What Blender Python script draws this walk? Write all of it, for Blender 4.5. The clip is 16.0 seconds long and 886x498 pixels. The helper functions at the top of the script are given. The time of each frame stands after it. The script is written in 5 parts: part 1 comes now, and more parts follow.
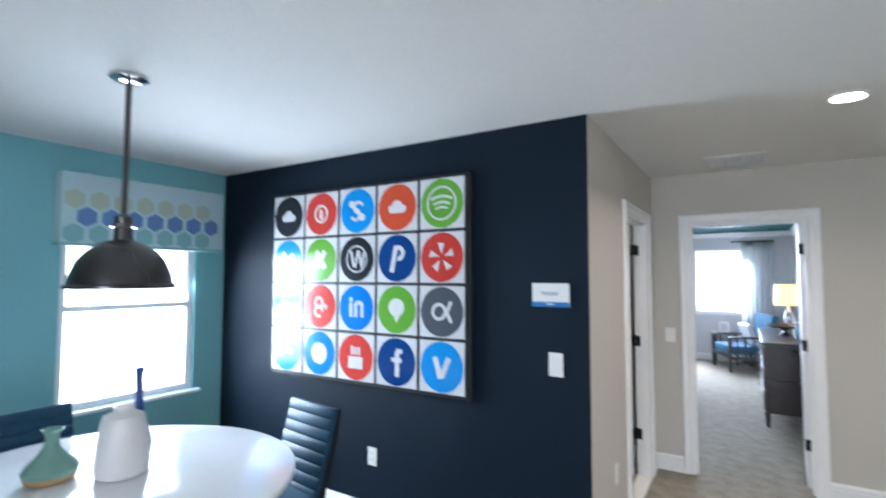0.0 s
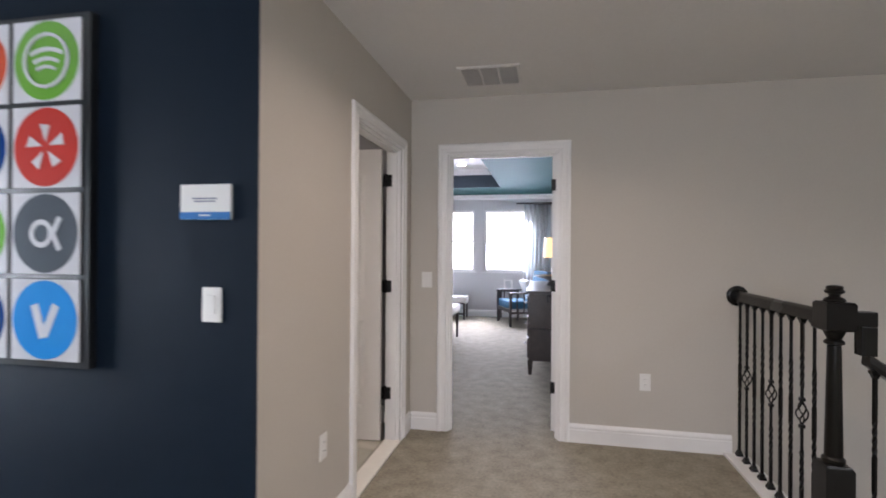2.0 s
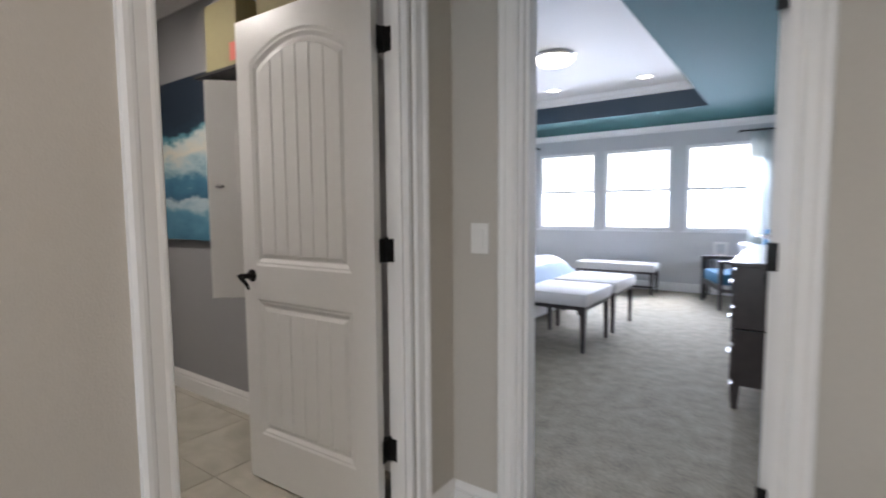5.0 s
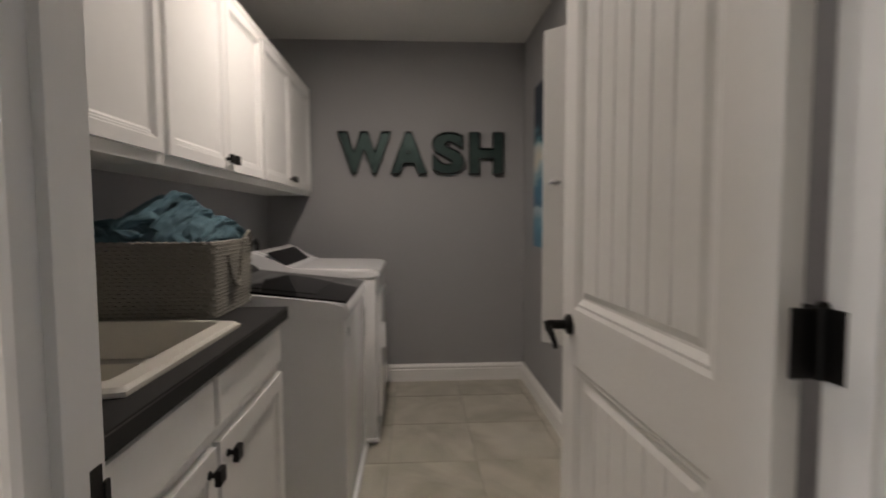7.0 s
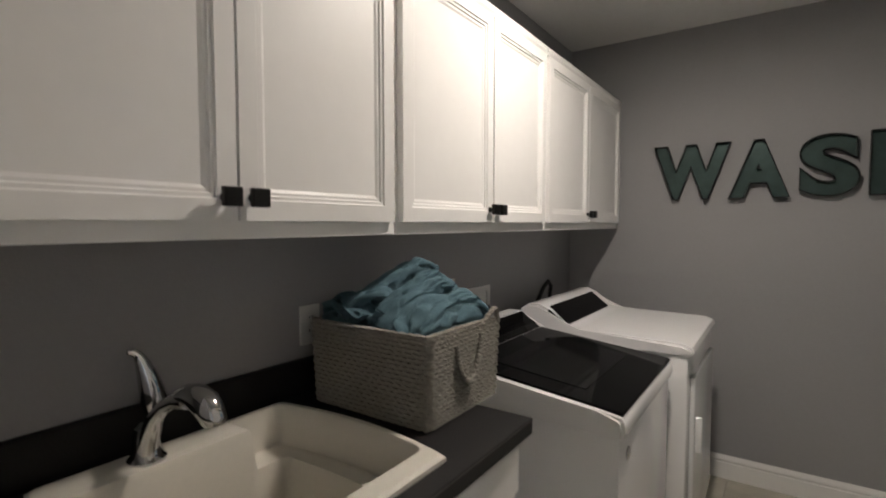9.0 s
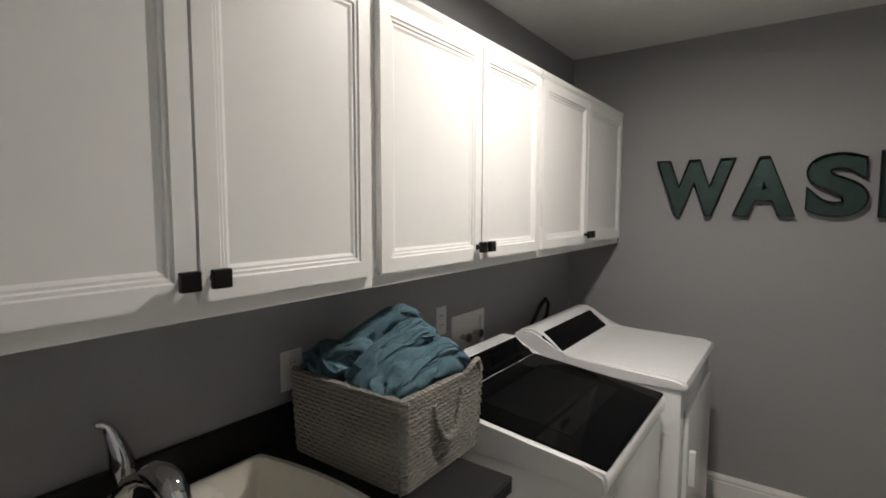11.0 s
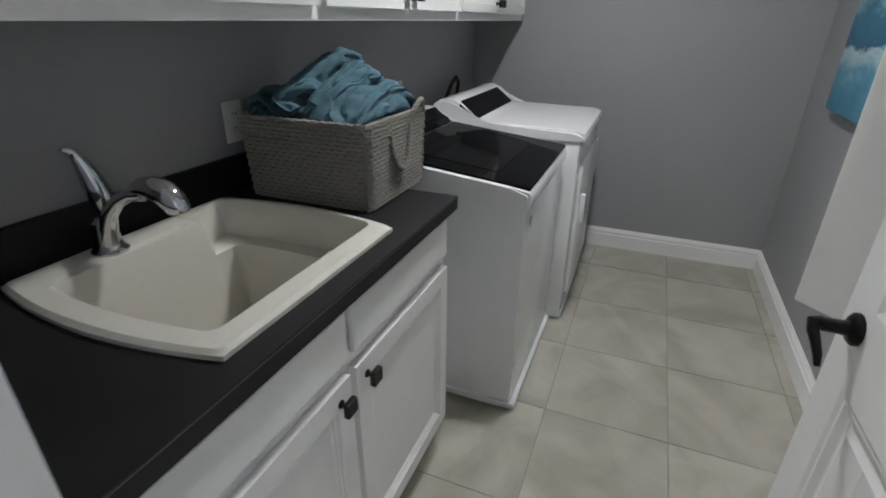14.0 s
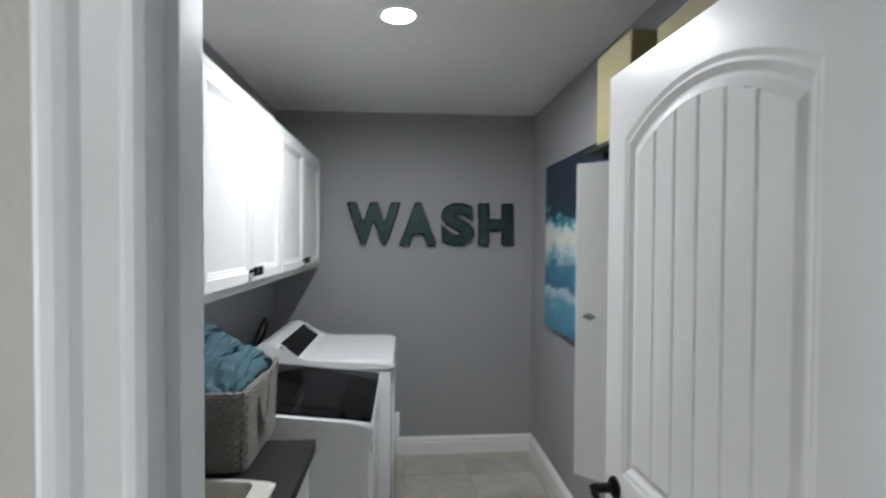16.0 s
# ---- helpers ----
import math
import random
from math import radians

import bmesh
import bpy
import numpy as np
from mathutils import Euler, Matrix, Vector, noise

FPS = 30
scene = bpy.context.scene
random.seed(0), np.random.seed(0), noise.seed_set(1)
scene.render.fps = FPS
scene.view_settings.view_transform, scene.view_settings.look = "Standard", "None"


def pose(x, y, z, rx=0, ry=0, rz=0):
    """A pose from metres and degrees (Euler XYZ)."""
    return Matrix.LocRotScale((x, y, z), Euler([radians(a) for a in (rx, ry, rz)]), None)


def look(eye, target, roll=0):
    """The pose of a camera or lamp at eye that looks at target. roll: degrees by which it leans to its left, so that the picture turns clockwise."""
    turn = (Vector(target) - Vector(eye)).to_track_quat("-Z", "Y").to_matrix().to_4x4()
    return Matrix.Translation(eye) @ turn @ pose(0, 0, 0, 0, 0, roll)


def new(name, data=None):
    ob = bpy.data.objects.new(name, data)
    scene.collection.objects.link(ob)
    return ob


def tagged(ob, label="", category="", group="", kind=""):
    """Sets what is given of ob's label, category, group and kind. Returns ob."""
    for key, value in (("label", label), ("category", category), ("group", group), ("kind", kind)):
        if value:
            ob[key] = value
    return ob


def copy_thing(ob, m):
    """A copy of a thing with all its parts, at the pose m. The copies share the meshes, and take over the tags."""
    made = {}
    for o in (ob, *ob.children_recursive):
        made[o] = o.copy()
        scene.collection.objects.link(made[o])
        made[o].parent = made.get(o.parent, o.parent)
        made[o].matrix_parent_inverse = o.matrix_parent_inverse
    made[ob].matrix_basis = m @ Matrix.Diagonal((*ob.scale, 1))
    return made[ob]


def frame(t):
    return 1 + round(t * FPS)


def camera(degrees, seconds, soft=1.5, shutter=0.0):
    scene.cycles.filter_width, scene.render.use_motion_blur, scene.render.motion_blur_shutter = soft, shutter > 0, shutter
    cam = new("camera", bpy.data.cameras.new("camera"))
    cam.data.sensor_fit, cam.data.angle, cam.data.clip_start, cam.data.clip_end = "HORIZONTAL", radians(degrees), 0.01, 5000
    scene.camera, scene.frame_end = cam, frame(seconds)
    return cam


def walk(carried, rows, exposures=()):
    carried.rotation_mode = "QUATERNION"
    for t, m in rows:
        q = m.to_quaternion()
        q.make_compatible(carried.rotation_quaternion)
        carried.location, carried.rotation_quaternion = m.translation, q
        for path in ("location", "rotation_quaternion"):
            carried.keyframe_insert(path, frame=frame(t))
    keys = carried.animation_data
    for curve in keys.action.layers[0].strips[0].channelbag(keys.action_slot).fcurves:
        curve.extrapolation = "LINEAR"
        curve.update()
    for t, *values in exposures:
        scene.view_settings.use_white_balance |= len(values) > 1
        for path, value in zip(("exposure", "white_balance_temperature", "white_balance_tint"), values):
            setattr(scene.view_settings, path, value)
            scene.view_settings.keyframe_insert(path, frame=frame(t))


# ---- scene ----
cam = camera(84.2, 16.0, soft=1.8, shutter=0.5)
PATH = [
    (0, (0.692, -4.544, 1.604), (-0.36, -2.847, 1.715), 0.1),
    (0.5, (0.788, -4.382, 1.529), (-0.071, -2.575, 1.523), 0.2),
    (1, (0.814, -4.132, 1.469), (0.148, -2.246, 1.462), 0.4),
    (1.5, (0.868, -3.867, 1.397), (0.374, -1.929, 1.394), 0.4),
    (2, (0.983, -3.554, 1.341), (0.578, -1.595, 1.343), 0.4),
    (2.5, (1.052, -3.234, 1.289), (0.689, -1.267, 1.288), 0.4),
    (3, (1.113, -2.909, 1.252), (0.798, -0.936, 1.163), 0.3),
    (3.2, (1.154, -2.779, 1.226), (0.844, -0.809, 1.07), 0.3),
    (5.3, (1.056, -1.432, 1.220), (-0.313, 0.021, 1.075), -0.3),
    (5.5, (0.984, -1.335, 1.21), (-0.515, -0.018, 1.068), -0.2),
    (6, (0.78, -1.096, 1.217), (-0.959, -0.118, 1.086), 0.1),
    (6.5, (0.597, -0.897, 1.221), (-1.29, -0.247, 1.088), -0.2),
    (7, (0.438, -0.747, 1.227), (-1.555, -0.632, 1.103), -0.2),
    (7.5, (0.231, -0.673, 1.227), (-1.735, -1.016, 1.102), -0.2),
    (8, (0.034, -0.653, 1.233), (-1.846, -1.323, 1.112), -0.2),
    (8.5, (-0.098, -0.662, 1.317), (-1.833, -1.651, 1.205), -0.1),
    (9, (-0.121, -0.676, 1.418), (-1.764, -1.812, 1.316), 0.0),
    (9.2, (-0.124, -0.689, 1.458), (-1.752, -1.847, 1.352), 0.2),
    (11.3, (-0.216, -0.628, 1.59), (-1.831, -1.792, 1.403), 0.3),
    (11.5, (-0.222, -0.622, 1.574), (-1.85, -1.75, 1.303), 0.6),
    (12, (-0.207, -0.597, 1.553), (-1.887, -1.61, 1.165), 0.6),
    (12.5, (-0.163, -0.634, 1.527), (-1.894, -1.525, 1.071), 0.6),
    (13, (-0.119, -0.671, 1.457), (-1.845, -1.485, 0.857), 0.3),
    (13.5, (-0.051, -0.698, 1.412), (-1.748, -1.442, 0.657), 0.4),
    (14, (0.031, -0.707, 1.397), (-1.646, -1.387, 0.547), 0.5),
    (14.5, (0.126, -0.733, 1.47), (-1.635, -1.332, 0.735), 0.4),
    (15, (0.213, -0.75, 1.533), (-1.682, -1.125, 1.012), 0.3),
    (15.5, (0.303, -0.792, 1.584), (-1.669, -0.958, 1.293), 0.4),
    (16, (0.396, -0.891, 1.596), (-1.597, -0.731, 1.555), 0.3),
]
walk(cam, [(t, look(eye, target, roll)) for t, eye, target, roll in PATH], [(0.0, 0.28, 5950, 12), (1.5, 0.0, 6450, 18), (3.0, 0.1, 6750, 23), (5.5, -0.22, 6300, 13), (7.0, -0.35, 6750, 15), (9.0, -0.05, 6650, 12), (12.0, 0.0, 6100, 9), (14.0, 0.27, 5600, 7), (16.0, 0.33, 5500, 7)])  # EXPOSURES

# ---- world, sun and daylight ----
world = bpy.data.worlds.new("world")
scene.world = world
world.use_nodes = True
_sky = world.node_tree.nodes.new("ShaderNodeTexSky")
_sky.sky_type, _sky.sun_disc = "NISHITA", False
_sky.sun_elevation, _sky.sun_rotation = radians(50), radians(200)
_bg = world.node_tree.nodes["Background"]
world.node_tree.links.new(_sky.outputs[0], _bg.inputs[0])
_bg.inputs[1].default_value = 0.15
_sun = bpy.data.lights.new("sun", "SUN")
_sun.energy, _sun.angle, _sun.color = 3.0, radians(0.5), (1, 0.95, 0.88)
new("sun", _sun).matrix_world = pose(0, 0, 20, 40, 0, 160)


def area_lamp(name, m, sx, sy, watts, colour, spread=150):
    d = bpy.data.lights.new(name, "AREA")
    d.shape, d.size, d.size_y, d.energy, d.color, d.spread = "RECTANGLE", sx, sy, watts, colour, radians(spread)
    o = new(name, d)
    o.matrix_world = m
    return o


def can_lamp(name, x, y, z, watts, colour, spread=150, radius=0.06):
    d = bpy.data.lights.new(name, "AREA")
    d.shape, d.size, d.energy, d.color, d.spread = "DISK", radius * 2, watts, colour, radians(spread)
    o = new(name, d)
    o.matrix_world = pose(x, y, z)
    return o


# sky light through the windows, added loft fill, and the recessed hall and laundry lamps
area_lamp("daylight_dining", pose(-3.16, -2.70, 1.3, 0, -72, 0), 1.1, 0.9, 64, (0.78, 0.91, 1.0))
for _x in (-2.02, -0.90, 0.28):
    area_lamp("daylight_bedroom", pose(_x, 6.36, 1.5, -67, 0, 0), 0.95, 1.05, 92, (0.71, 0.80, 1.0), 128)
# added cool fill from the unseen loft end, where no window is known
area_lamp("fill_loft_cool", pose(0.9, -7.02, 1.5, 90, 0, 0), 1.6, 1.2, 60, (0.80, 0.90, 1.0))
can_lamp("lamp_hall", 1.12, -1.60, 2.44, 13, (1.0, 0.87, 0.75))
# added warm fill overhead in the loft, not a lamp in view
can_lamp("fill_loft_warm", 1.6, -5.4, 2.44, 18, (1.0, 0.88, 0.74))
# unseen source, placed to match the rail's shadow on wall_far; lamp type assumed
can_lamp("lamp_loft_east", 4.15, -3.30, 2.44, 50, (0.84, 0.93, 1.0))
can_lamp("lamp_laundry", -1.65, -0.916, 2.495, 21.2, (1.0, 0.92, 0.83), 175)


# ---- materials ----
def mat(name, colour, rough=0.6, scale=40.0, vary=0.06, bump=0.0, bump_scale=200.0, metal=0.0, patch=1.2, spec=0.5, coat=0.0):
    """A painted or solid surface: a base colour that varies at two scales, with fine relief."""
    m = bpy.data.materials.new(name)
    m.use_nodes = True
    n, l = m.node_tree.nodes, m.node_tree.links
    b = n["Principled BSDF"]
    b.inputs["Roughness"].default_value, b.inputs["Metallic"].default_value = rough, metal
    b.inputs["Specular IOR Level"].default_value = spec
    b.inputs["Coat Weight"].default_value = coat
    co = n.new("ShaderNodeTexCoord")
    fine, wide = n.new("ShaderNodeTexNoise"), n.new("ShaderNodeTexNoise")
    fine.inputs["Scale"].default_value, wide.inputs["Scale"].default_value = scale, patch
    fine.inputs["Detail"].default_value = 6
    wide.inputs["Detail"].default_value = 3
    mix = n.new("ShaderNodeMath")
    mix.operation = "ADD"
    for t in (fine, wide):
        l.new(co.outputs["Object"], t.inputs["Vector"])
    l.new(fine.outputs["Fac"], mix.inputs[0])
    l.new(wide.outputs["Fac"], mix.inputs[1])
    ramp = n.new("ShaderNodeMapRange")
    ramp.inputs["From Min"].default_value, ramp.inputs["From Max"].default_value = 0.6, 1.4
    ramp.inputs["To Min"].default_value, ramp.inputs["To Max"].default_value = 1 - vary, 1 + vary
    l.new(mix.outputs[0], ramp.inputs["Value"])
    mul = n.new("ShaderNodeVectorMath")
    mul.operation = "SCALE"
    mul.inputs[0].default_value = colour
    l.new(ramp.outputs[0], mul.inputs["Scale"])
    l.new(mul.outputs[0], b.inputs["Base Color"])
    rr = n.new("ShaderNodeMapRange")
    rr.inputs["To Min"].default_value, rr.inputs["To Max"].default_value = max(0.02, rough - 0.05), min(1, rough + 0.05)
    l.new(wide.outputs["Fac"], rr.inputs["Value"])
    l.new(rr.outputs[0], b.inputs["Roughness"])
    if bump:
        t = n.new("ShaderNodeTexNoise")
        t.inputs["Scale"].default_value, t.inputs["Detail"].default_value = bump_scale, 4
        l.new(co.outputs["Object"], t.inputs["Vector"])
        u = n.new("ShaderNodeBump")
        u.inputs["Strength"].default_value, u.inputs["Distance"].default_value = bump, 0.003
        l.new(t.outputs["Fac"], u.inputs["Height"])
        l.new(u.outputs[0], b.inputs["Normal"])
    return m


def glow(name, colour, strength):
    m = bpy.data.materials.new(name)
    m.use_nodes = True
    b = m.node_tree.nodes["Principled BSDF"]
    b.inputs["Base Color"].default_value = (0.9, 0.9, 0.88, 1)
    b.inputs["Emission Color"].default_value = (*colour, 1)
    b.inputs["Emission Strength"].default_value = strength
    return m


def glass(name, colour=(1, 1, 1), rough=0.0, ior=1.45):
    m = bpy.data.materials.new(name)
    m.use_nodes = True
    b = m.node_tree.nodes["Principled BSDF"]
    b.inputs["Base Color"].default_value = (*colour, 1)
    b.inputs["Transmission Weight"].default_value = 1
    b.inputs["Roughness"].default_value, b.inputs["IOR"].default_value = rough, ior
    return m


M_HALL = mat("paint_greige", (0.52, 0.485, 0.43), 0.75, 60, 0.03, 0.25, 170)
M_NAVY = mat("paint_navy", (0.0034, 0.0100, 0.0200), 0.62, 60, 0.06, 0.25, 170, spec=0.14)
M_TEAL = mat("paint_teal", (0.19, 0.44, 0.48), 0.7, 60, 0.04, 0.25, 170)
M_GREY = mat("paint_laundry_grey", (0.312, 0.310, 0.313), 0.7, 60, 0.03, 0.25, 170)
M_BEDWALL = mat("paint_bedroom_grey", (0.60, 0.60, 0.60), 0.75, 60, 0.03, 0.2, 170)
M_SOFFIT = mat("paint_tray_teal", (0.034, 0.112, 0.118), 0.75, 60, 0.04, 0.2, 170, spec=0.1)
M_TRAYSIDE = mat("paint_tray_slate", (0.035, 0.06, 0.085), 0.6, 60, 0.04, 0.2, 170)
M_CEIL = mat("ceiling_white", (0.72, 0.71, 0.69), 0.85, 40, 0.03, 0.8, 45)
M_TRIM = mat("trim_white", (0.80, 0.79, 0.77), 0.38, 30, 0.02, 0.06, 40)
M_CARPET = mat("carpet_beige", (0.285, 0.255, 0.200), 0.95, 55, 0.34, 1.0, 260, patch=9, spec=0.1)
M_BLACK = mat("bronze_black", (0.006, 0.0055, 0.005), 0.40, 60, 0.15, 0.1, 150, metal=0.2, spec=0.3)


# ---- mesh helpers ----
def box(bm, x0, x1, y0, y1, z0, z1, mi=0, bevel=0.0, dirs=None):
    """A box in bm. dirs: a material index for faces that look along -x, +x, -y, +y, -z, +z."""
    v = [bm.verts.new((x, y, z)) for x in (x0, x1) for y in (y0, y1) for z in (z0, z1)]
    fs = []
    for key, idx in (("-x", (0, 1, 3, 2)), ("+x", (4, 6, 7, 5)), ("-y", (0, 4, 5, 1)), ("+y", (2, 3, 7, 6)), ("-z", (0, 2, 6, 4)), ("+z", (1, 5, 7, 3))):
        f = bm.faces.new([v[i] for i in idx])
        f.material_index = (dirs or {}).get(key, mi)
        fs.append(f)
    if bevel:
        es = {e for f in fs for e in f.edges}
        bmesh.ops.bevel(bm, geom=list(es), offset=bevel, segments=2, affect="EDGES", profile=0.6)
    return fs


def mesh_from(bm, name, mats, smooth=False):
    me = bpy.data.meshes.new(name)
    bmesh.ops.recalc_face_normals(bm, faces=bm.faces)
    bm.to_mesh(me)
    bm.free()
    for m in mats if isinstance(mats, (list, tuple)) else [mats]:
        me.materials.append(m)
    if smooth:
        for p in me.polygons:
            p.use_smooth = True
        me.set_sharp_from_angle(angle=radians(35))
    return me


def thing(name, bm, mats, label="", category="", group="", kind="", at=None, smooth=False):
    """A top-level mesh object."""
    o = new(name, mesh_from(bm, name, mats, smooth))
    if at is not None:
        o.matrix_world = at
    return tagged(o, label, category, group, kind)


def holder(name, at, label="", category="", group="", kind=""):
    """A top-level Empty at the base of a thing, which parents its parts."""
    o = new(name)
    o.empty_display_size = 0.1
    o.matrix_world = at
    return tagged(o, label, category, group, kind)


def part(name, bm, mats, parent, label="", at=None, smooth=False):
    o = new(name, mesh_from(bm, name, mats, smooth))
    o.parent = parent
    if at is not None:
        o.matrix_basis = at
    return tagged(o, label)


def boxes(*rows, bevel=0.0):
    bm = bmesh.new()
    for r in rows:
        box(bm, *r, bevel=bevel)
    return bm


def lathe(bm, profile, steps=24, axis="z", mi=0):
    """Turn a profile of (radius, height) about an axis."""
    rings = []
    for r, h in profile:
        ring = []
        for i in range(steps):
            a = 2 * math.pi * i / steps
            p = (r * math.cos(a), r * math.sin(a), h)
            if axis == "y":
                p = (p[0], p[2], p[1])
            elif axis == "x":
                p = (p[2], p[0], p[1])
            ring.append(bm.verts.new(p))
        rings.append(ring)
    for a, b in zip(rings, rings[1:]):
        for i in range(steps):
            f = bm.faces.new((a[i], a[(i + 1) % steps], b[(i + 1) % steps], b[i]))
            f.material_index = mi
    for ring in (rings[0], rings[-1]):
        f = bm.faces.new(ring)
        f.material_index = mi
    return bm


def tube(bm, points, radius, steps=8, square=False, twist=0.0, mi=0):
    """A round or square bar along points."""
    pts = [Vector(p) for p in points]
    rings = []
    n = 4 if square else steps
    side = None
    for i, p in enumerate(pts):
        d = (pts[min(i + 1, len(pts) - 1)] - pts[max(i - 1, 0)]).normalized()
        if side is None:
            side = d.cross(Vector((0, 0, 1)) if abs(d.z) < 0.9 else Vector((1, 0, 0))).normalized()
        side = (side - d * side.dot(d)).normalized()
        up = d.cross(side)
        r = radius[i] if isinstance(radius, (list, tuple)) else radius
        ring = []
        for k in range(n):
            a = 2 * math.pi * (k + 0.5) / n + twist * i
            ring.append(bm.verts.new(p + r * (math.cos(a) * side + math.sin(a) * up)))
        rings.append(ring)
    for a, b in zip(rings, rings[1:]):
        for k in range(n):
            f = bm.faces.new((a[k], a[(k + 1) % n], b[(k + 1) % n], b[k]))
            f.material_index = mi
    bm.faces.new(rings[0]).material_index = mi
    bm.faces.new(rings[-1]).material_index = mi
    return bm


def moved(bm, m):
    bmesh.ops.transform(bm, matrix=m, verts=bm.verts)
    return bm


def wall(name, axis, a0, a1, t0, t1, mats, dirs, holes=(), z0=0.0, z1=2.455, label=""):
    """A wall along an axis, t0 to t1 thick, with openings (from, to, bottom, top)."""
    bm = bmesh.new()

    def seg(p, q, lo, hi):
        if q - p > 1e-4 and hi - lo > 1e-4:
            if axis == "x":
                box(bm, p, q, t0, t1, lo, hi, dirs=dirs)
            else:
                box(bm, t0, t1, p, q, lo, hi, dirs=dirs)
    at = a0
    for h0, h1, lo, hi in sorted(holes):
        seg(at, h0, z0, z1)
        seg(h0, h1, z0, lo)
        seg(h0, h1, hi, z1)
        at = h1
    seg(at, a1, z0, z1)
    return thing(name, bm, mats, label, "wall", kind="structure")


# ---- the large structure ----
CEIL = 2.455
wall("wall_hall_left", "y", -2.0, 0.075, -0.105, 0.0, [M_HALL, M_NAVY, M_GREY], {"-y": 1, "-x": 2}, [(-1.105, -0.25, 0, 2.045)], label="greige painted hall wall beside the laundry door")
wall("wall_far", "x", 0.0, 4.5, 0.0, 0.12, [M_HALL, M_BEDWALL], {"+y": 1}, [(0.282, 1.092, 0, 2.045)], label="greige painted wall at the end of the hall")
wall("wall_navy", "x", -3.34, -0.105, -2.0, -1.815, [M_NAVY, M_GREY], {"+y": 1}, z1=2.515, label="dark navy painted accent wall")
wall("wall_laundry_end", "y", -1.815, 0.075, -3.34, -3.22, [M_GREY], {}, z1=2.515, label="grey painted laundry end wall")
wall("wall_laundry_side", "x", -3.34, -0.105, 0.075, 0.195, [M_GREY, M_BEDWALL], {"+y": 1}, z1=2.515, label="grey painted laundry side wall")
wall("wall_teal", "y", -7.0, -2.0, -3.18, -3.06, [M_TEAL], {}, [(-3.16, -2.25, 0.72, 2.10)], label="teal painted wall with a window")
# unseen end wall; its opening is added for the cool fill panel
wall("wall_loft_south", "x", -3.18, 4.62, -7.12, -7.0, [M_HALL], {}, [(0.1, 1.7, 0.9, 2.1)], label="greige painted loft wall")
wall("wall_stair_east", "y", -7.0, 0.12, 4.5, 4.62, [M_HALL], {}, z0=-2.8, label="greige painted stairwell wall")
wall("wall_bedroom_east", "y", 0.12, 6.3, 1.42, 1.54, [M_BEDWALL], {}, z1=2.8, label="pale grey bedroom wall")
wall("wall_bedroom_west", "y", 0.195, 6.3, -3.52, -3.40, [M_BEDWALL], {}, z1=2.8, label="pale grey bedroom wall")
wall("wall_bedroom_windows", "x", -3.52, 1.54, 6.3, 6.42, [M_BEDWALL], {}, [(-2.50, -1.53, 0.90, 2.14), (-1.39, -0.40, 0.90, 2.14), (-0.21, 0.77, 0.90, 2.14)], z1=2.8, label="pale grey bedroom wall with three windows")
_bm = boxes((-3.34, 4.62, -7.12, -2.0, CEIL, 2.62), (-0.105, 4.62, -2.0, 0.12, CEIL, 2.62), (-3.34, -0.105, -2.0, 0.195, 2.515, 2.62))
thing("ceiling", _bm, M_CEIL, "white textured ceiling of hall, loft and laundry", "ceiling", kind="structure")
# bedroom tray ceiling: a teal soffit, slate sides and a white field above
_bm = bmesh.new()
for r in ((-3.4, 1.42, 0.12, 1.0), (-3.4, 1.42, 5.05, 6.3), (-3.4, -2.05, 1.0, 5.05), (0.22, 1.42, 1.0, 5.05)):
    box(_bm, *r, 2.44, 2.56, 0, dirs={"-x": 1, "+x": 1, "-y": 1, "+y": 1})
for r in ((-2.17, 0.34, 0.88, 1.0), (-2.17, 0.34, 5.05, 5.17), (-2.17, -2.05, 1.0, 5.05), (0.22, 0.34, 1.0, 5.05)):
    box(_bm, *r, 2.56, 2.80, 1)
box(_bm, -2.05, 0.22, 1.0, 5.05, 2.75, 2.85, 2)
thing("ceiling_bedroom", _bm, [M_SOFFIT, M_TRAYSIDE, M_CEIL], "tray ceiling with teal soffit and white field", "ceiling", kind="structure")
_bm = boxes((-3.06, 2.2, -7.0, -2.0, -0.2, 0.0), (-0.05, 2.2, -2.0, 0.0, -0.2, 0.0), (2.2, 4.5, -7.0, -2.2, -0.2, 0.0), (-3.40, 1.42, 0.195, 6.3, -0.2, 0.0), (0.0, 1.42, 0.0, 0.195, -0.2, 0.0))
thing("floor", _bm, M_CARPET, "beige cut-pile carpet floor", "floor", kind="structure")
thing("backdrop_dining", boxes((-7.0, -6.9, -8.0, 1.0, -3.0, 5.0)), glow("sky_white_dining", (0.93, 0.97, 1.0), 4.2), "bright overcast daylight outside the window", "backdrop", kind="structure")
thing("backdrop_bedroom", boxes((-7.0, 5.0, 9.5, 9.6, -3.0, 5.0)), glow("sky_white_bedroom", (0.93, 0.97, 1.0), 3.5), "bright overcast daylight outside the windows", "backdrop", kind="structure")
thing("wall_stair_lower", boxes((2.2, 4.5, 0.0, 0.12, -2.8, 0.0), (2.08, 2.2, -2.2, 0.12, -2.8, -0.2), (2.2, 4.5, -2.32, -2.2, -2.8, -0.2)), M_HALL, "greige painted lower stairwell wall", "wall", kind="structure")
thing("floor_lower", boxes((2.0, 4.6, -2.4, 0.2, -2.9, -2.8)), M_CARPET, "carpeted lower landing floor", "floor", kind="structure")


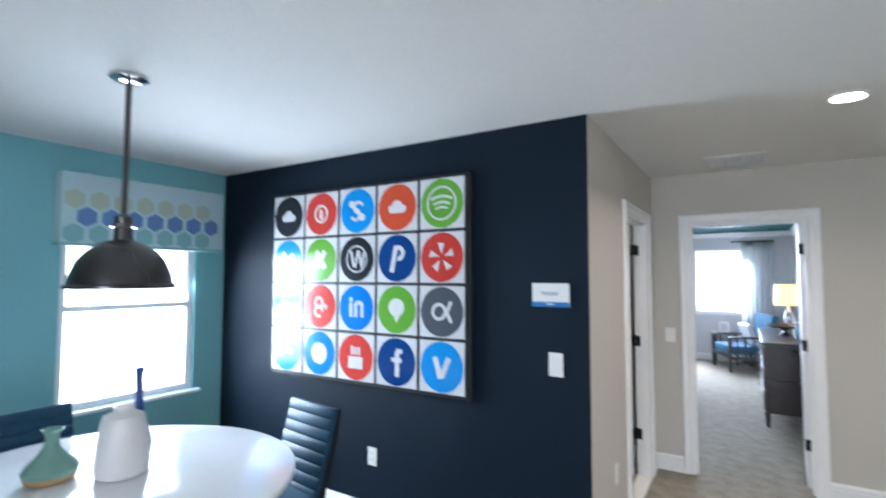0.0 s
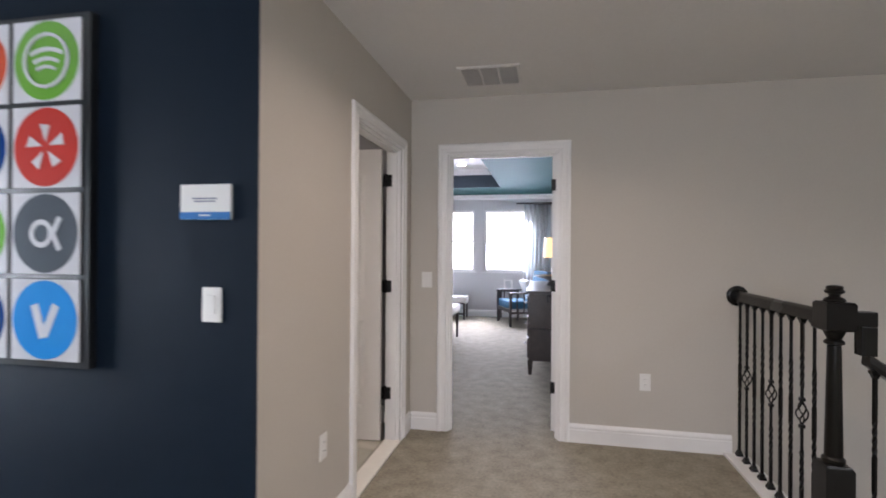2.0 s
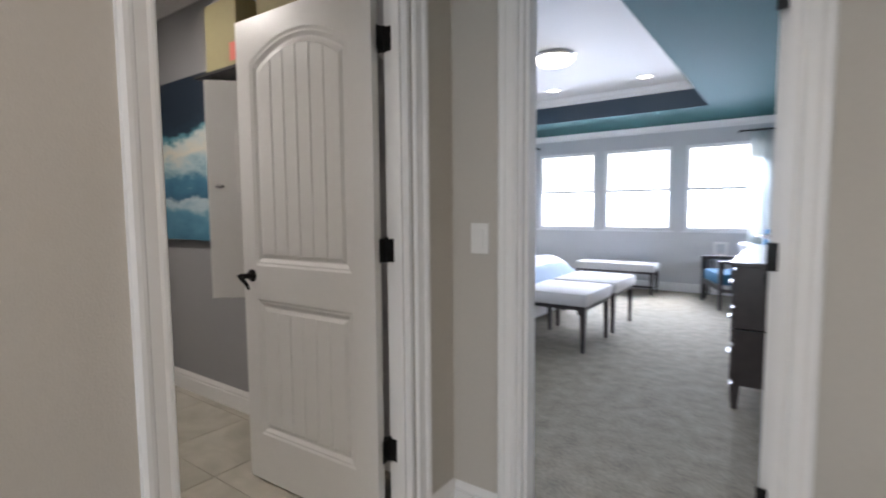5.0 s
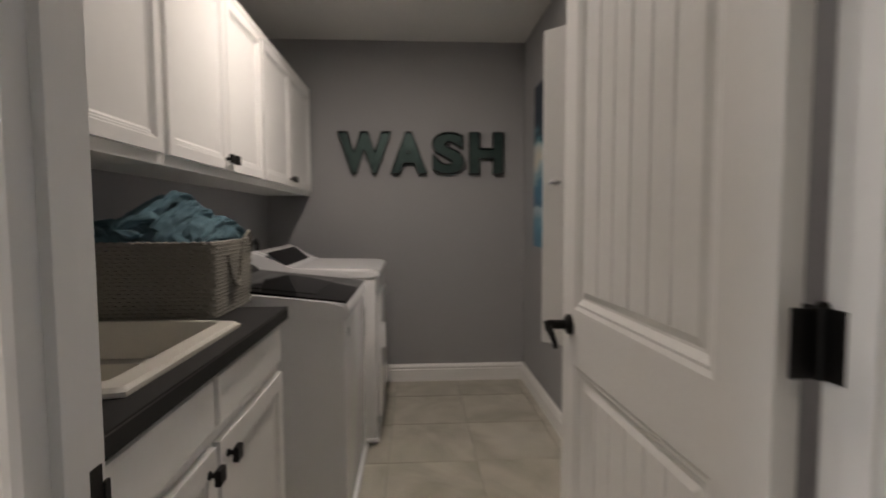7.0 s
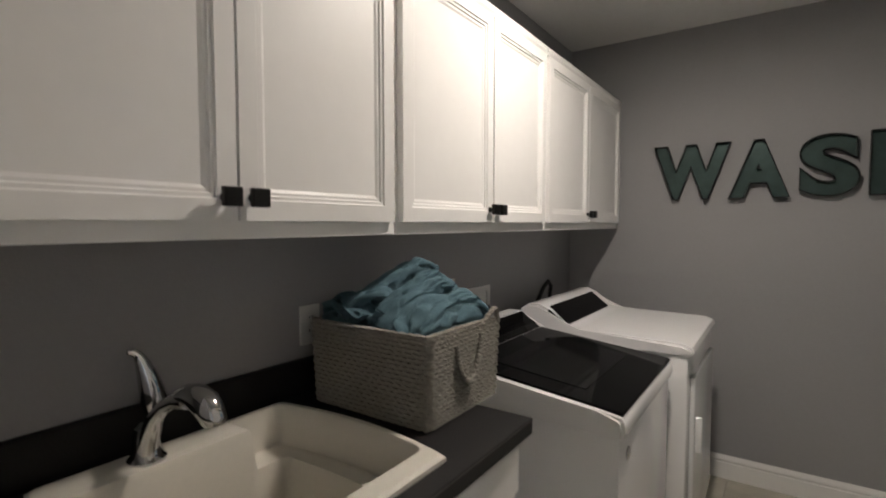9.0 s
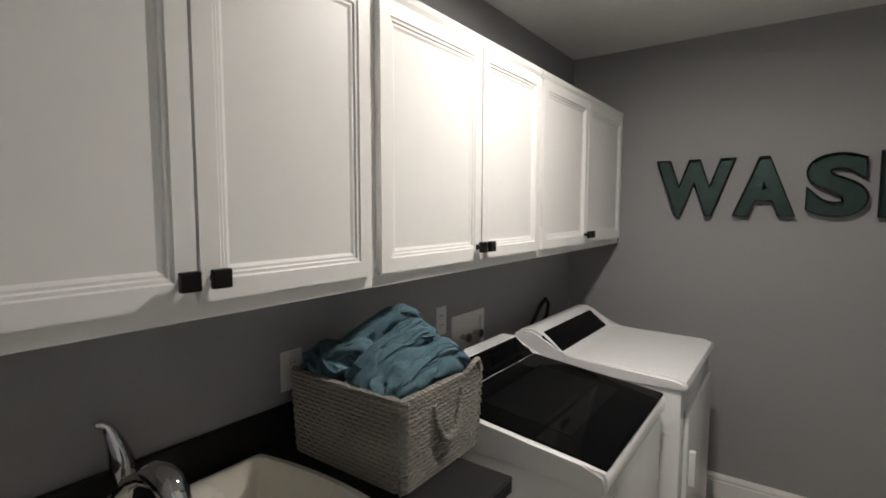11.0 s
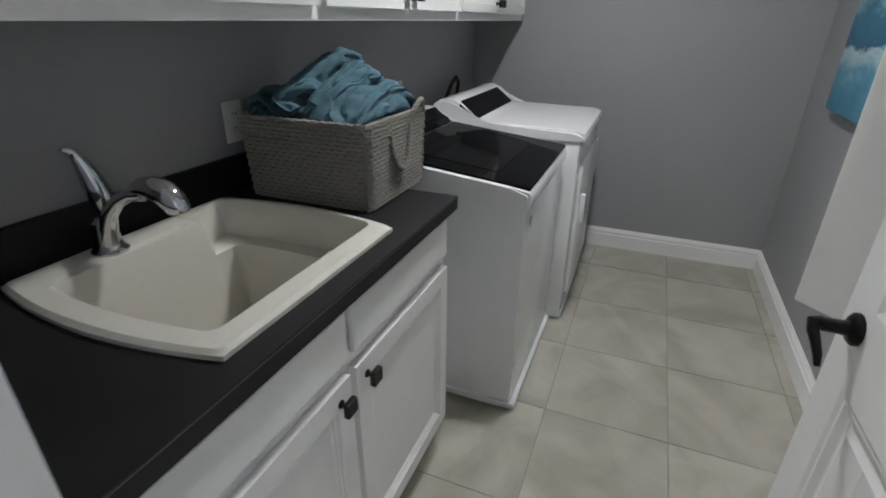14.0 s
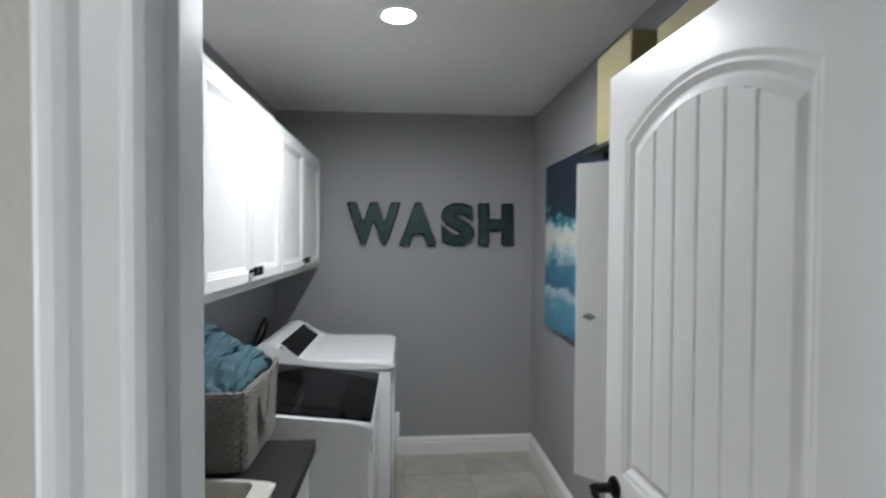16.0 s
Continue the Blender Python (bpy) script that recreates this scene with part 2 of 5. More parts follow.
# ---- mouldings ----
def prism(bm, profile, p0, p1, u, v, m0=0.0, m1=0.0, mi=0):
    """A moulding from p0 to p1: profile points (across u, out along v), with mitred ends."""
    p0, p1, u, v = Vector(p0), Vector(p1), Vector(u), Vector(v)
    d = (p1 - p0).normalized()
    a = [bm.verts.new(p0 + u * x + v * y + d * (m0 * x)) for x, y in profile]
    b = [bm.verts.new(p1 + u * x + v * y + d * (m1 * x)) for x, y in profile]
    n = len(profile)
    for i in range(n):
        bm.faces.new((a[i], a[(i + 1) % n], b[(i + 1) % n], b[i])).material_index = mi
    bm.faces.new(a).material_index = mi
    bm.faces.new(b).material_index = mi
    return bm


CASING = [(0, 0), (0, 0.009), (0.006, 0.014), (0.013, 0.014), (0.019, 0.009), (0.044, 0.012), (0.050, 0.018), (0.058, 0.021), (0.068, 0.021), (0.076, 0.015), (0.076, 0)]
BASE = [(0, 0), (0, 0.015), (0.088, 0.015), (0.092, 0.011), (0.098, 0.011), (0.104, 0.015), (0.114, 0.012), (0.124, 0.006), (0.13, 0.004), (0.13, 0)]
CROWN = [(0, 0), (0, 0.075), (0.012, 0.075), (0.02, 0.06), (0.045, 0.045), (0.06, 0.02), (0.078, 0.014), (0.09, 0.010), (0.09, 0)]


def casing(name, plane, axis, a0, a1, top, out, label="white painted door casing"):
    """Door casing about an opening, on the wall plane, standing out along the sign of out."""
    o = holder(name, pose(0, 0, 0), label, "trim", kind="structure")
    ax, n = (Vector((1, 0, 0)), Vector((0, out, 0))) if axis == "x" else (Vector((0, 1, 0)), Vector((out, 0, 0)))
    base = Vector((0, plane, 0)) if axis == "x" else Vector((plane, 0, 0))
    up = Vector((0, 0, 1))
    for p, sign in ((a0, -1), (a1, 1)):
        bm = prism(bmesh.new(), CASING, base + ax * p, base + ax * p + up * top, ax * sign, n, 0, 1)
        part("casing_leg", bm, M_TRIM, o)
    bm = prism(bmesh.new(), CASING, base + ax * a0 + up * top, base + ax * a1 + up * top, up, n, -1, 1)
    part("casing_head", bm, M_TRIM, o)


def jamb(name, axis, a0, a1, t0, t1, top, stop):
    """The lining of a doorway with its stops; stop: where the stop begins along the thickness."""
    o = holder(name, pose(0, 0, 0), "white painted door jamb with stops", "trim", kind="structure")

    def b(n, p, q, r, s, z0, z1):
        part(n, boxes((p, q, r, s, z0, z1) if axis == "x" else (r, s, p, q, z0, z1), bevel=0.001), M_TRIM, o)
    b("jamb_leg", a0, a0 + 0.018, t0, t1, 0, top)
    b("jamb_leg", a1 - 0.018, a1, t0, t1, 0, top)
    b("jamb_head", a0 + 0.018, a1 - 0.018, t0, t1, top - 0.018, top)
    b("door_stop", a0 + 0.018, a0 + 0.030, stop, stop + 0.035, 0, top - 0.018)
    b("door_stop", a1 - 0.030, a1 - 0.018, stop, stop + 0.035, 0, top - 0.018)
    b("door_stop", a0 + 0.030, a1 - 0.030, stop, stop + 0.035, top - 0.030, top - 0.018)


casing("trim_laundry_door", 0.0, "y", -1.085, -0.242, 2.040, 1)
casing("trim_bedroom_door", 0.0, "x", 0.287, 1.087, 2.040, -1)
casing("trim_bedroom_door_inner", 0.12, "x", 0.287, 1.087, 2.040, 1)
jamb("trim_laundry_jamb", "y", -1.105, -0.25, -0.104, -0.001, 2.045, -0.060)
jamb("trim_bedroom_jamb", "x", 0.282, 1.092, 0.001, 0.119, 2.045, 0.030)


def baseboard(p0, p1, v):
    bm = prism(bmesh.new(), BASE, (*p0, 0), (*p1, 0), (0, 0, 1), (*v, 0))
    thing("baseboard", bm, M_TRIM, "white painted moulded baseboard", "baseboard", kind="structure")


baseboard((0, -2.015), (0, -1.161), (1, 0))
baseboard((0, -0.166), (0, 0), (1, 0))
baseboard((0.015, 0), (0.211, 0), (0, -1))
baseboard((1.163, 0), (2.20, 0), (0, -1))
baseboard((-3.045, -2.0), (0, -2.0), (0, -1))
baseboard((-3.06, -7.0), (-3.06, -2.0), (1, 0))
baseboard((-3.22, -1.815), (-3.22, 0.075), (1, 0))
baseboard((-3.205, 0.075), (-0.12, 0.075), (0, -1))
baseboard((-3.385, 6.3), (1.405, 6.3), (0, -1))
baseboard((1.42, 0.12), (1.42, 6.3), (-1, 0))
baseboard((-3.40, 0.195), (-3.40, 6.3), (1, 0))


def crown(p0, p1, v, z):
    bm = prism(bmesh.new(), CROWN, (*p0, z), (*p1, z), (0, 0, -1), (*v, 0))
    thing("trim_crown", bm, M_TRIM, "white painted crown moulding", "trim", kind="structure")


crown((-3.40, 6.3), (1.42, 6.3), (0, -1), 2.44)
crown((1.42, 0.12), (1.42, 6.3), (-1, 0), 2.438)
crown((-3.40, 0.195), (-3.40, 6.3), (1, 0), 2.438)
crown((-2.05, 5.05), (0.22, 5.05), (0, -1), 2.75)
crown((0.22, 1.0), (0.22, 5.05), (-1, 0), 2.748)
crown((-2.05, 1.0), (-2.05, 5.05), (1, 0), 2.748)
crown((-2.05, 1.0), (0.22, 1.0), (0, 1), 2.75)


# ---- panelled leaves, for doors and cabinet fronts ----
def rect_loop(x0, x1, z0, z1, arch=0.0, n=14):
    """A panel outline, anticlockwise, whose top edge may rise in an arch."""
    pts = [(x0, z0), (x1, z0)]
    for i in range(n + 1):
        s = i / n
        pts.append((x1 + (x0 - x1) * s, z1 + arch * (1 - (2 * s - 1) ** 2)))
    return pts


def leaf_mesh(w, h, t, panels, steps, grooves=0, back=True):
    """A slab w x t x h (front at y = 0, facing -y), with sunk panels: (x0, x1, z0, z1, arch). steps: (inset, depth) in turn."""
    bm = bmesh.new()
    for side in ((0, 1), (t, -1)) if back else ((0, 1),):
        y0, sg = side
        outer = [bm.verts.new((x, y0, z)) for x, z in ((0, 0), (w, 0), (w, h), (0, h))]
        edges = [bm.edges.new((outer[i], outer[(i + 1) % 4])) for i in range(4)]
        for x0, x1, z0, z1, arch in panels:
            prev = None
            for k, (inset, depth) in enumerate([(0, 0)] + list(steps)):
                loop = [bm.verts.new((x, y0 + sg * depth, z)) for x, z in rect_loop(x0 + inset, x1 - inset, z0 + inset, z1 - inset, arch * (1 - inset))]
                n = len(loop)
                if k == 0:
                    edges += [bm.edges.new((loop[i], loop[(i + 1) % n])) for i in range(n)]
                else:
                    for i in range(n):
                        bm.faces.new((prev[i], prev[(i + 1) % n], loop[(i + 1) % n], loop[i]))
                prev = loop
            if not grooves:
                bm.faces.new(prev)
            else:
                inset, depth = steps[-1]
                a, b, lo = x0 + inset, x1 - inset, z0 + inset
                xs = [a]
                for g in range(1, grooves):
                    c = a + (b - a) * g / grooves
                    xs += [c - 0.005, c, c + 0.005]
                xs.append(b)
                cols = []
                for i, x in enumerate(xs):
                    s = (b - x) / (b - a)
                    top = z1 - inset + arch * (1 - inset) * (1 - (2 * s - 1) ** 2)
                    d = depth + (0.004 if i % 3 == 2 else 0)
                    cols.append((bm.verts.new((x, y0 + sg * d, lo)), bm.verts.new((x, y0 + sg * d, top))))
                for c, e in zip(cols, cols[1:]):
                    bm.faces.new((c[0], e[0], e[1], c[1]))
        bmesh.ops.triangle_fill(bm, use_beauty=True, edges=edges)
    v = [bm.verts.new(p) for p in ((0, 0, 0), (w, 0, 0), (w, 0, h), (0, 0, h), (0, t, 0), (w, t, 0), (w, t, h), (0, t, h))]
    for f in ((0, 1, 5, 4), (1, 2, 6, 5), (2, 3, 7, 6), (3, 0, 4, 7)) + (() if back else ((4, 5, 6, 7),)):
        bm.faces.new([v[i] for i in f])
    bmesh.ops.remove_doubles(bm, verts=bm.verts, dist=1e-5)
    return bm


DOOR_STEPS = [(0.010, 0.004), (0.016, 0.004), (0.030, 0.012), (0.036, 0.012), (0.052, 0.006)]
M_DOOR = mat("door_white", (0.78, 0.77, 0.75), 0.33, 30, 0.02, 0.10, 90)


def hinge(parent, m):
    bm = boxes((-0.040, 0.0, -0.001, 0.003, -0.042, 0.042), (-0.003, 0.001, 0.0, 0.040, -0.042, 0.042), (0.006, 0.044, -0.002, 0.002, -0.042, 0.042), bevel=0.0009)
    lathe(bm, [(0.008, -0.044), (0.008, 0.044), (0.005, 0.048), (0.002, 0.049)], 10)
    part("hinge", bm, M_BLACK, parent, "matt black door hinge", at=m, smooth=True)


def lever(parent, m, flip=1):
    """A drooping lever handle on a round rose; it stands out along -y."""
    bm = lathe(bmesh.new(), [(0.028, 0), (0.028, -0.006), (0.022, -0.012), (0.013, -0.014), (0.012, -0.052)], 20, "y")
    part("rose", bm, M_BLACK, parent, at=m, smooth=True)
    pts = [(0, -0.050, 0.004), (0, -0.062, 0.002), (flip * 0.012, -0.063, -0.008), (flip * 0.028, -0.060, -0.020), (flip * 0.040, -0.056, -0.036), (flip * 0.045, -0.053, -0.054)]
    bm = tube(bmesh.new(), pts, [0.011, 0.0115, 0.0095, 0.008, 0.007, 0.005], 10)
    part("lever", bm, M_BLACK, parent, "black drooping lever handle", at=m, smooth=True)


def panel_door(name, m, w, label, hand=1):
    """An arch-topped two-panel door whose hinge edge is at x = 0, with its front facing -y."""
    o = holder(name, m, label, "door", kind="structure")
    panels = [(0.115, w - 0.115, 0.215, 0.83, 0.0), (0.115, w - 0.115, 0.978, 1.845, 0.085)]
    part("leaf", moved(leaf_mesh(w - 0.026, 2.025, 0.035, panels, DOOR_STEPS, grooves=6), pose(0.026, 0, 0)), M_DOOR, o, "white moulded plank-panel leaf")
    lever(o, pose(w - 0.062, -0.001, 0.932), -1)
    lever(o, pose(w - 0.062, 0.036, 0.932, 0, 0, 180), 1)
    for z in (0.335, 1.08, 1.82):
        hinge(o, pose(-0.002, 0.0, z - 0.01))
    return o


panel_door("door_laundry", pose(-0.105, -0.271, 0.010, 0, 0, 181.8), 0.805, "white moulded arch-panel door standing open into the laundry")
panel_door("door_bedroom", pose(1.071, 0.122, 0.010, 0, 0, 87), 0.765, "white moulded arch-panel door standing open into the bedroom")
thing("trim_threshold", boxes((-0.10, 0.012, -1.087, -0.268, -0.001, 0.012), bevel=0.004), mat("marble_white", (0.75, 0.72, 0.66), 0.3, 12, 0.06), "cream stone threshold under the laundry door", "threshold", kind="structure")
_o = holder("strike_plate", pose(-0.080, -1.087, 0.93), "matt black strike plate on the door jamb", "strike plate")
part("plate", boxes((-0.016, 0.016, 0.0, 0.002, -0.035, 0.035), bevel=0.0008), M_BLACK, _o)
part("lip", boxes((-0.026, -0.016, 0.0, 0.004, -0.014, 0.014), bevel=0.001), M_BLACK, _o)


# ---- laundry ----
M_CAB = mat("cabinet_white", (0.80, 0.79, 0.77), 0.45, 25, 0.02, 0.03, 60)
M_COUNTER = mat("laminate_charcoal", (0.0118, 0.0114, 0.0118), 0.52, 220, 0.4, 0.15, 300, patch=3, spec=0.3)
M_SINK = mat("sink_composite", (0.66, 0.63, 0.56), 0.38, 90, 0.03, 0.05, 200)
M_CHROME = mat("chrome", (0.60, 0.60, 0.61), 0.06, 10, 0.02, metal=1.0)
M_APPL = mat("appliance_white", (0.78, 0.78, 0.785), 0.16, 10, 0.01, coat=0.3)
M_BLKGLASS = mat("black_glass", (0.0025, 0.0025, 0.0028), 0.05, 10, 0.05, spec=0.035)
M_PLASTIC = mat("plate_white", (0.78, 0.77, 0.74), 0.35, 20, 0.02)
M_DARKPL = mat("plastic_black", (0.012, 0.012, 0.012), 0.5, 60, 0.1)
CAB_STEPS = [(0.003, 0.004), (0.009, 0.004), (0.012, 0.008), (0.017, 0.008), (0.024, 0.0115), (0.034, 0.0115)]


def square_knob(parent, m):
    bm = lathe(bmesh.new(), [(0.0095, 0.0), (0.0095, -0.003), (0.0055, -0.006), (0.0055, -0.018)], 12, "y")
    box(bm, -0.0175, 0.0175, -0.031, -0.017, -0.0175, 0.0175, bevel=0.003)
    part("knob", bm, M_BLACK, parent, "square black metal knob", at=m)


def front(parent, name, x0, x1, z0, z1, y, rail=0.05, knob=None):
    """A panelled cabinet front that faces +y; x0 is its edge at greater x."""
    w, h = x0 - x1, z1 - z0
    m = pose(x0, y, z0, 0, 0, 180)
    p = part(name, leaf_mesh(w, h, 0.019, [(rail, w - rail, rail, h - rail, 0.0)], CAB_STEPS, back=False), M_CAB, parent, at=m)
    if knob:
        square_knob(p, pose(x0 - knob[0], 0.0, knob[1] - z0))
    return p


def upper_unit(x0, x1, mid, label):
    """A two-door wall cabinet between x1 and x0."""
    o = holder("wall_cabinet", pose(0, 0, 0), label, "cabinet", "laundry wall cabinets")
    part("carcass", boxes((x1, x0, -1.813, -1.509, 1.395, 2.135), bevel=0.002), M_CAB, o)
    bm = boxes((x1, x0, -1.509, -1.504, 1.390, 1.440), bevel=0.003)
    part("bottom_rail", bm, M_CAB, o)
    part("top_moulding", prism(bmesh.new(), [(0, 0), (0.0, 0.012), (0.012, 0.018), (0.028, 0.020), (0.028, 0)], (x1, -1.509, 2.118), (x0, -1.509, 2.118), (0, 0, 1), (0, 1, 0)), M_CAB, o)
    for a, b, k in ((x0 - 0.016, mid + 0.003, mid + 0.028), (mid - 0.003, x1 + 0.016, mid - 0.028)):
        front(o, "door", a, b, 1.424, 2.112, -1.488, rail=0.038, knob=(k, 1.466))


upper_unit(-0.135, -1.096, -0.645, "white two-door wall cabinet above the laundry sink")
upper_unit(-1.099, -2.062, -1.599, "white two-door wall cabinet above the washer")
upper_unit(-2.065, -3.175, -2.600, "white two-door wall cabinet above the dryer")

# base cabinet, worktop and sink
o = holder("base_cabinet", pose(0, 0, 0), "white sink base cabinet with two doors and false drawer fronts", "cabinet")
for r in ((-1.215, -1.197, -1.813, -1.230, 0.10, 0.888), (-0.143, -0.125, -1.813, -1.230, 0.10, 0.888)):
    part("side_panel", boxes(r), M_CAB, o)
part("bottom_panel", boxes((-1.197, -0.143, -1.813, -1.230, 0.10, 0.118)), M_CAB, o)
part("face_frame", boxes((-1.215, -1.175, -1.230, -1.212, 0.10, 0.888), (-0.165, -0.125, -1.230, -1.212, 0.10, 0.888), (-0.690, -0.642, -1.230, -1.212, 0.140, 0.850), (-1.175, -0.165, -1.230, -1.212, 0.850, 0.888), (-1.175, -0.165, -1.230, -1.212, 0.10, 0.140), (-1.175, -0.690, -1.230, -1.212, 0.705, 0.770), (-0.642, -0.165, -1.230, -1.212, 0.705, 0.770)), M_CAB, o)
part("toe_kick", boxes((-1.200, -0.125, -1.813, -1.275, 0.0, 0.10)), M_CAB, o)
for a, b, k in ((-0.145, -0.655, -0.612), (-0.678, -1.200, -0.718)):
    front(o, "door", a, b, 0.124, 0.720, -1.192, rail=0.05, knob=(k, 0.676))
    part("drawer_front", boxes((b, a, -1.212, -1.192, 0.756, 0.874), bevel=0.009), M_CAB, o)


def bowed(x0, x1, y0, y1, bow, r=0.014, n=8):
    """A four-sided outline whose short sides bow outwards, with rounded corners."""
    pts = []
    cx = (x0 + x1) / 2
    for s in range(n + 1):
        t = s / n
        pts.append((x1 + bow * (1 - (2 * t - 1) ** 2) + (-r * 0.5 if s in (0, n) else 0), y0 + (y1 - y0) * t))
    for s in range(1, n):
        pts.append((x1 + (x0 - x1) * s / n, y1))
    for s in range(n + 1):
        t = s / n
        pts.append((x0 - bow * (1 - (2 * t - 1) ** 2) + (r * 0.5 if s in (0, n) else 0), y1 + (y0 - y1) * t))
    for s in range(1, n):
        pts.append((x0 + (x1 - x0) * s / n, y0))
    return pts


bm = bmesh.new()
_cut = bowed(-0.926, -0.404, -1.755, -1.242, 0.033)
for z, flip in ((0.930, 1), (0.890, -1)):
    out = [bm.verts.new(p) for p in ((-1.246, -1.815, z), (-0.122, -1.815, z), (-0.122, -1.180, z), (-1.246, -1.180, z))]
    hole = [bm.verts.new((x, y, z)) for x, y in _cut]
    es = [bm.edges.new((out[i], out[(i + 1) % 4])) for i in range(4)] + [bm.edges.new((hole[i], hole[(i + 1) % len(hole)])) for i in range(len(hole))]
    bmesh.ops.triangle_fill(bm, use_beauty=True, edges=es)
v = [bm.verts.new(p) for z in (0.930, 0.890) for p in ((-1.246, -1.815, z), (-0.122, -1.815, z), (-0.122, -1.180, z), (-1.246, -1.180, z))]
for i in range(4):
    bm.faces.new((v[i], v[(i + 1) % 4], v[4 + (i + 1) % 4], v[4 + i]))
o = holder("worktop", pose(0, 0, 0), "charcoal laminate worktop with a low upstand", "worktop")
part("slab", bm, M_COUNTER, o)
part("edge_seam", boxes((-1.2465, -0.122, -1.1805, -1.1792, 0.9235, 0.9260)), mat("laminate_seam", (0.075, 0.072, 0.068), 0.5), o, "thin worn laminate edge seam")
part("upstand", boxes((-1.246, -0.122, -1.814, -1.795, 0.930, 1.030), bevel=0.002), M_COUNTER, o)

o = holder("utility_sink", pose(0, 0, 0), "deep off-white drop-in utility sink set in the worktop", "sink")
SX0, SX1, SY0, SY1 = -0.934, -0.393, -1.766, -1.230


def inside(x, y, x0, x1, y0, y1, r):
    """How deep a point lies in a rectangle with rounded corners."""
    dx, dy = min(x - x0, x1 - x), min(y - y0, y1 - y)
    return r - math.hypot(r - dx, r - dy) if dx < r and dy < r else min(dx, dy)


def soft_step(d, w):
    t = max(0.0, min(1.0, d / w))
    return t * t * (3 - 2 * t)


def basin_height(x, y):
    """The sink's upper side: rim and tap deck, an upper ledge in the far corner and a deep bowl."""
    ledge = inside(x, y, -0.912, -0.440, -1.748, -1.282, 0.022)
    deck = min(-1.668 - y, x + 0.767)
    z = 0.947 - 0.100 * soft_step(min(ledge, -deck), 0.016)
    z -= 0.205 * soft_step(inside(x, y, -0.856, -0.444, -1.664, -1.290, 0.018), 0.014)
    z -= 0.0025 * soft_step(0.010 - abs(y + 1.680), 0.010) * soft_step(inside(x, y, -0.74, -0.45, -1.75, -1.6, 0.03), 0.02)
    return z - 0.007 * soft_step(0.008 - inside(x, y, SX0, SX1, SY0, SY1, 0.02), 0.008)


bm = bmesh.new()
NX, NY = 132, 132
_g = []
for i in range(NX + 1):
    _row = []
    for j in range(NY + 1):
        u, v = i / NX, j / NY
        x, y = SX0 + (SX1 - SX0) * u, SY0 + (SY1 - SY0) * v
        _row.append(bm.verts.new((x + 0.036 * (2 * u - 1) * (1 - (2 * v - 1) ** 2), y, basin_height(x, y))))
    _g.append(_row)
for i in range(NX):
    for j in range(NY):
        bm.faces.new((_g[i][j], _g[i + 1][j], _g[i + 1][j + 1], _g[i][j + 1]))
_edge = [_g[i][0] for i in range(NX)] + [_g[NX][j] for j in range(NY)] + [_g[i][NY] for i in range(NX, 0, -1)] + [_g[0][j] for j in range(NY, 0, -1)]
_low = [bm.verts.new((p.co.x, p.co.y, 0.931)) for p in _edge]
for i in range(len(_edge)):
    k = (i + 1) % len(_edge)
    bm.faces.new((_edge[i], _edge[k], _low[k], _low[i]))
part("basin", bm, M_SINK, o, smooth=True)
part("drain", moved(lathe(bmesh.new(), [(0.045, 0), (0.045, 0.004), (0.030, 0.003), (0.028, 0.001)], 20), pose(-0.65, -1.47, 0.643)), M_CHROME, o, "chrome sink drain", smooth=True)
o = holder("faucet", pose(-0.574, -1.712, 0.946), "chrome pull-out faucet with an upright lever", "faucet")
bm = lathe(bmesh.new(), [(0.036, 0), (0.036, 0.005), (0.030, 0.012), (0.026, 0.030), (0.024, 0.052), (0.021, 0.066), (0.012, 0.074)], 24)
part("base", bm, M_CHROME, o, smooth=True)
bm = tube(bmesh.new(), [(0.004, 0.004, 0.004), (0.001, 0.010, 0.045), (-0.004, 0.026, 0.088), (-0.012, 0.052, 0.116), (-0.020, 0.080, 0.130), (-0.026, 0.108, 0.134)], [0.024, 0.0195, 0.0155, 0.0140, 0.0145, 0.0165], 18)
part("spout", bm, M_CHROME, o, smooth=True)
bm = tube(bmesh.new(), [(-0.024, 0.088, 0.140), (-0.028, 0.112, 0.147), (-0.032, 0.136, 0.146), (-0.035, 0.158, 0.137), (-0.037, 0.176, 0.122), (-0.038, 0.184, 0.108), (-0.038, 0.186, 0.101)], [0.014, 0.021, 0.0255, 0.0270, 0.0255, 0.0225, 0.0175], 20)
part("spray_head", bm, M_CHROME, o, "bulbous pull-out spray head", smooth=True)
bm = tube(bmesh.new(), [(-0.010, -0.004, 0.030), (-0.022, -0.014, 0.052), (-0.030, -0.022, 0.072), (-0.031, -0.026, 0.090), (-0.029, -0.029, 0.112), (-0.025, -0.032, 0.138), (-0.019, -0.034, 0.166), (-0.012, -0.036, 0.190), (-0.005, -0.037, 0.205), (0.004, -0.038, 0.213), (0.014, -0.038, 0.214)], [0.017, 0.015, 0.0165, 0.0215, 0.0240, 0.0225, 0.0180, 0.0130, 0.0095, 0.0075, 0.005], 18)
part("handle", bm, M_CHROME, o, "tapering chrome lever with a flared tip", smooth=True)


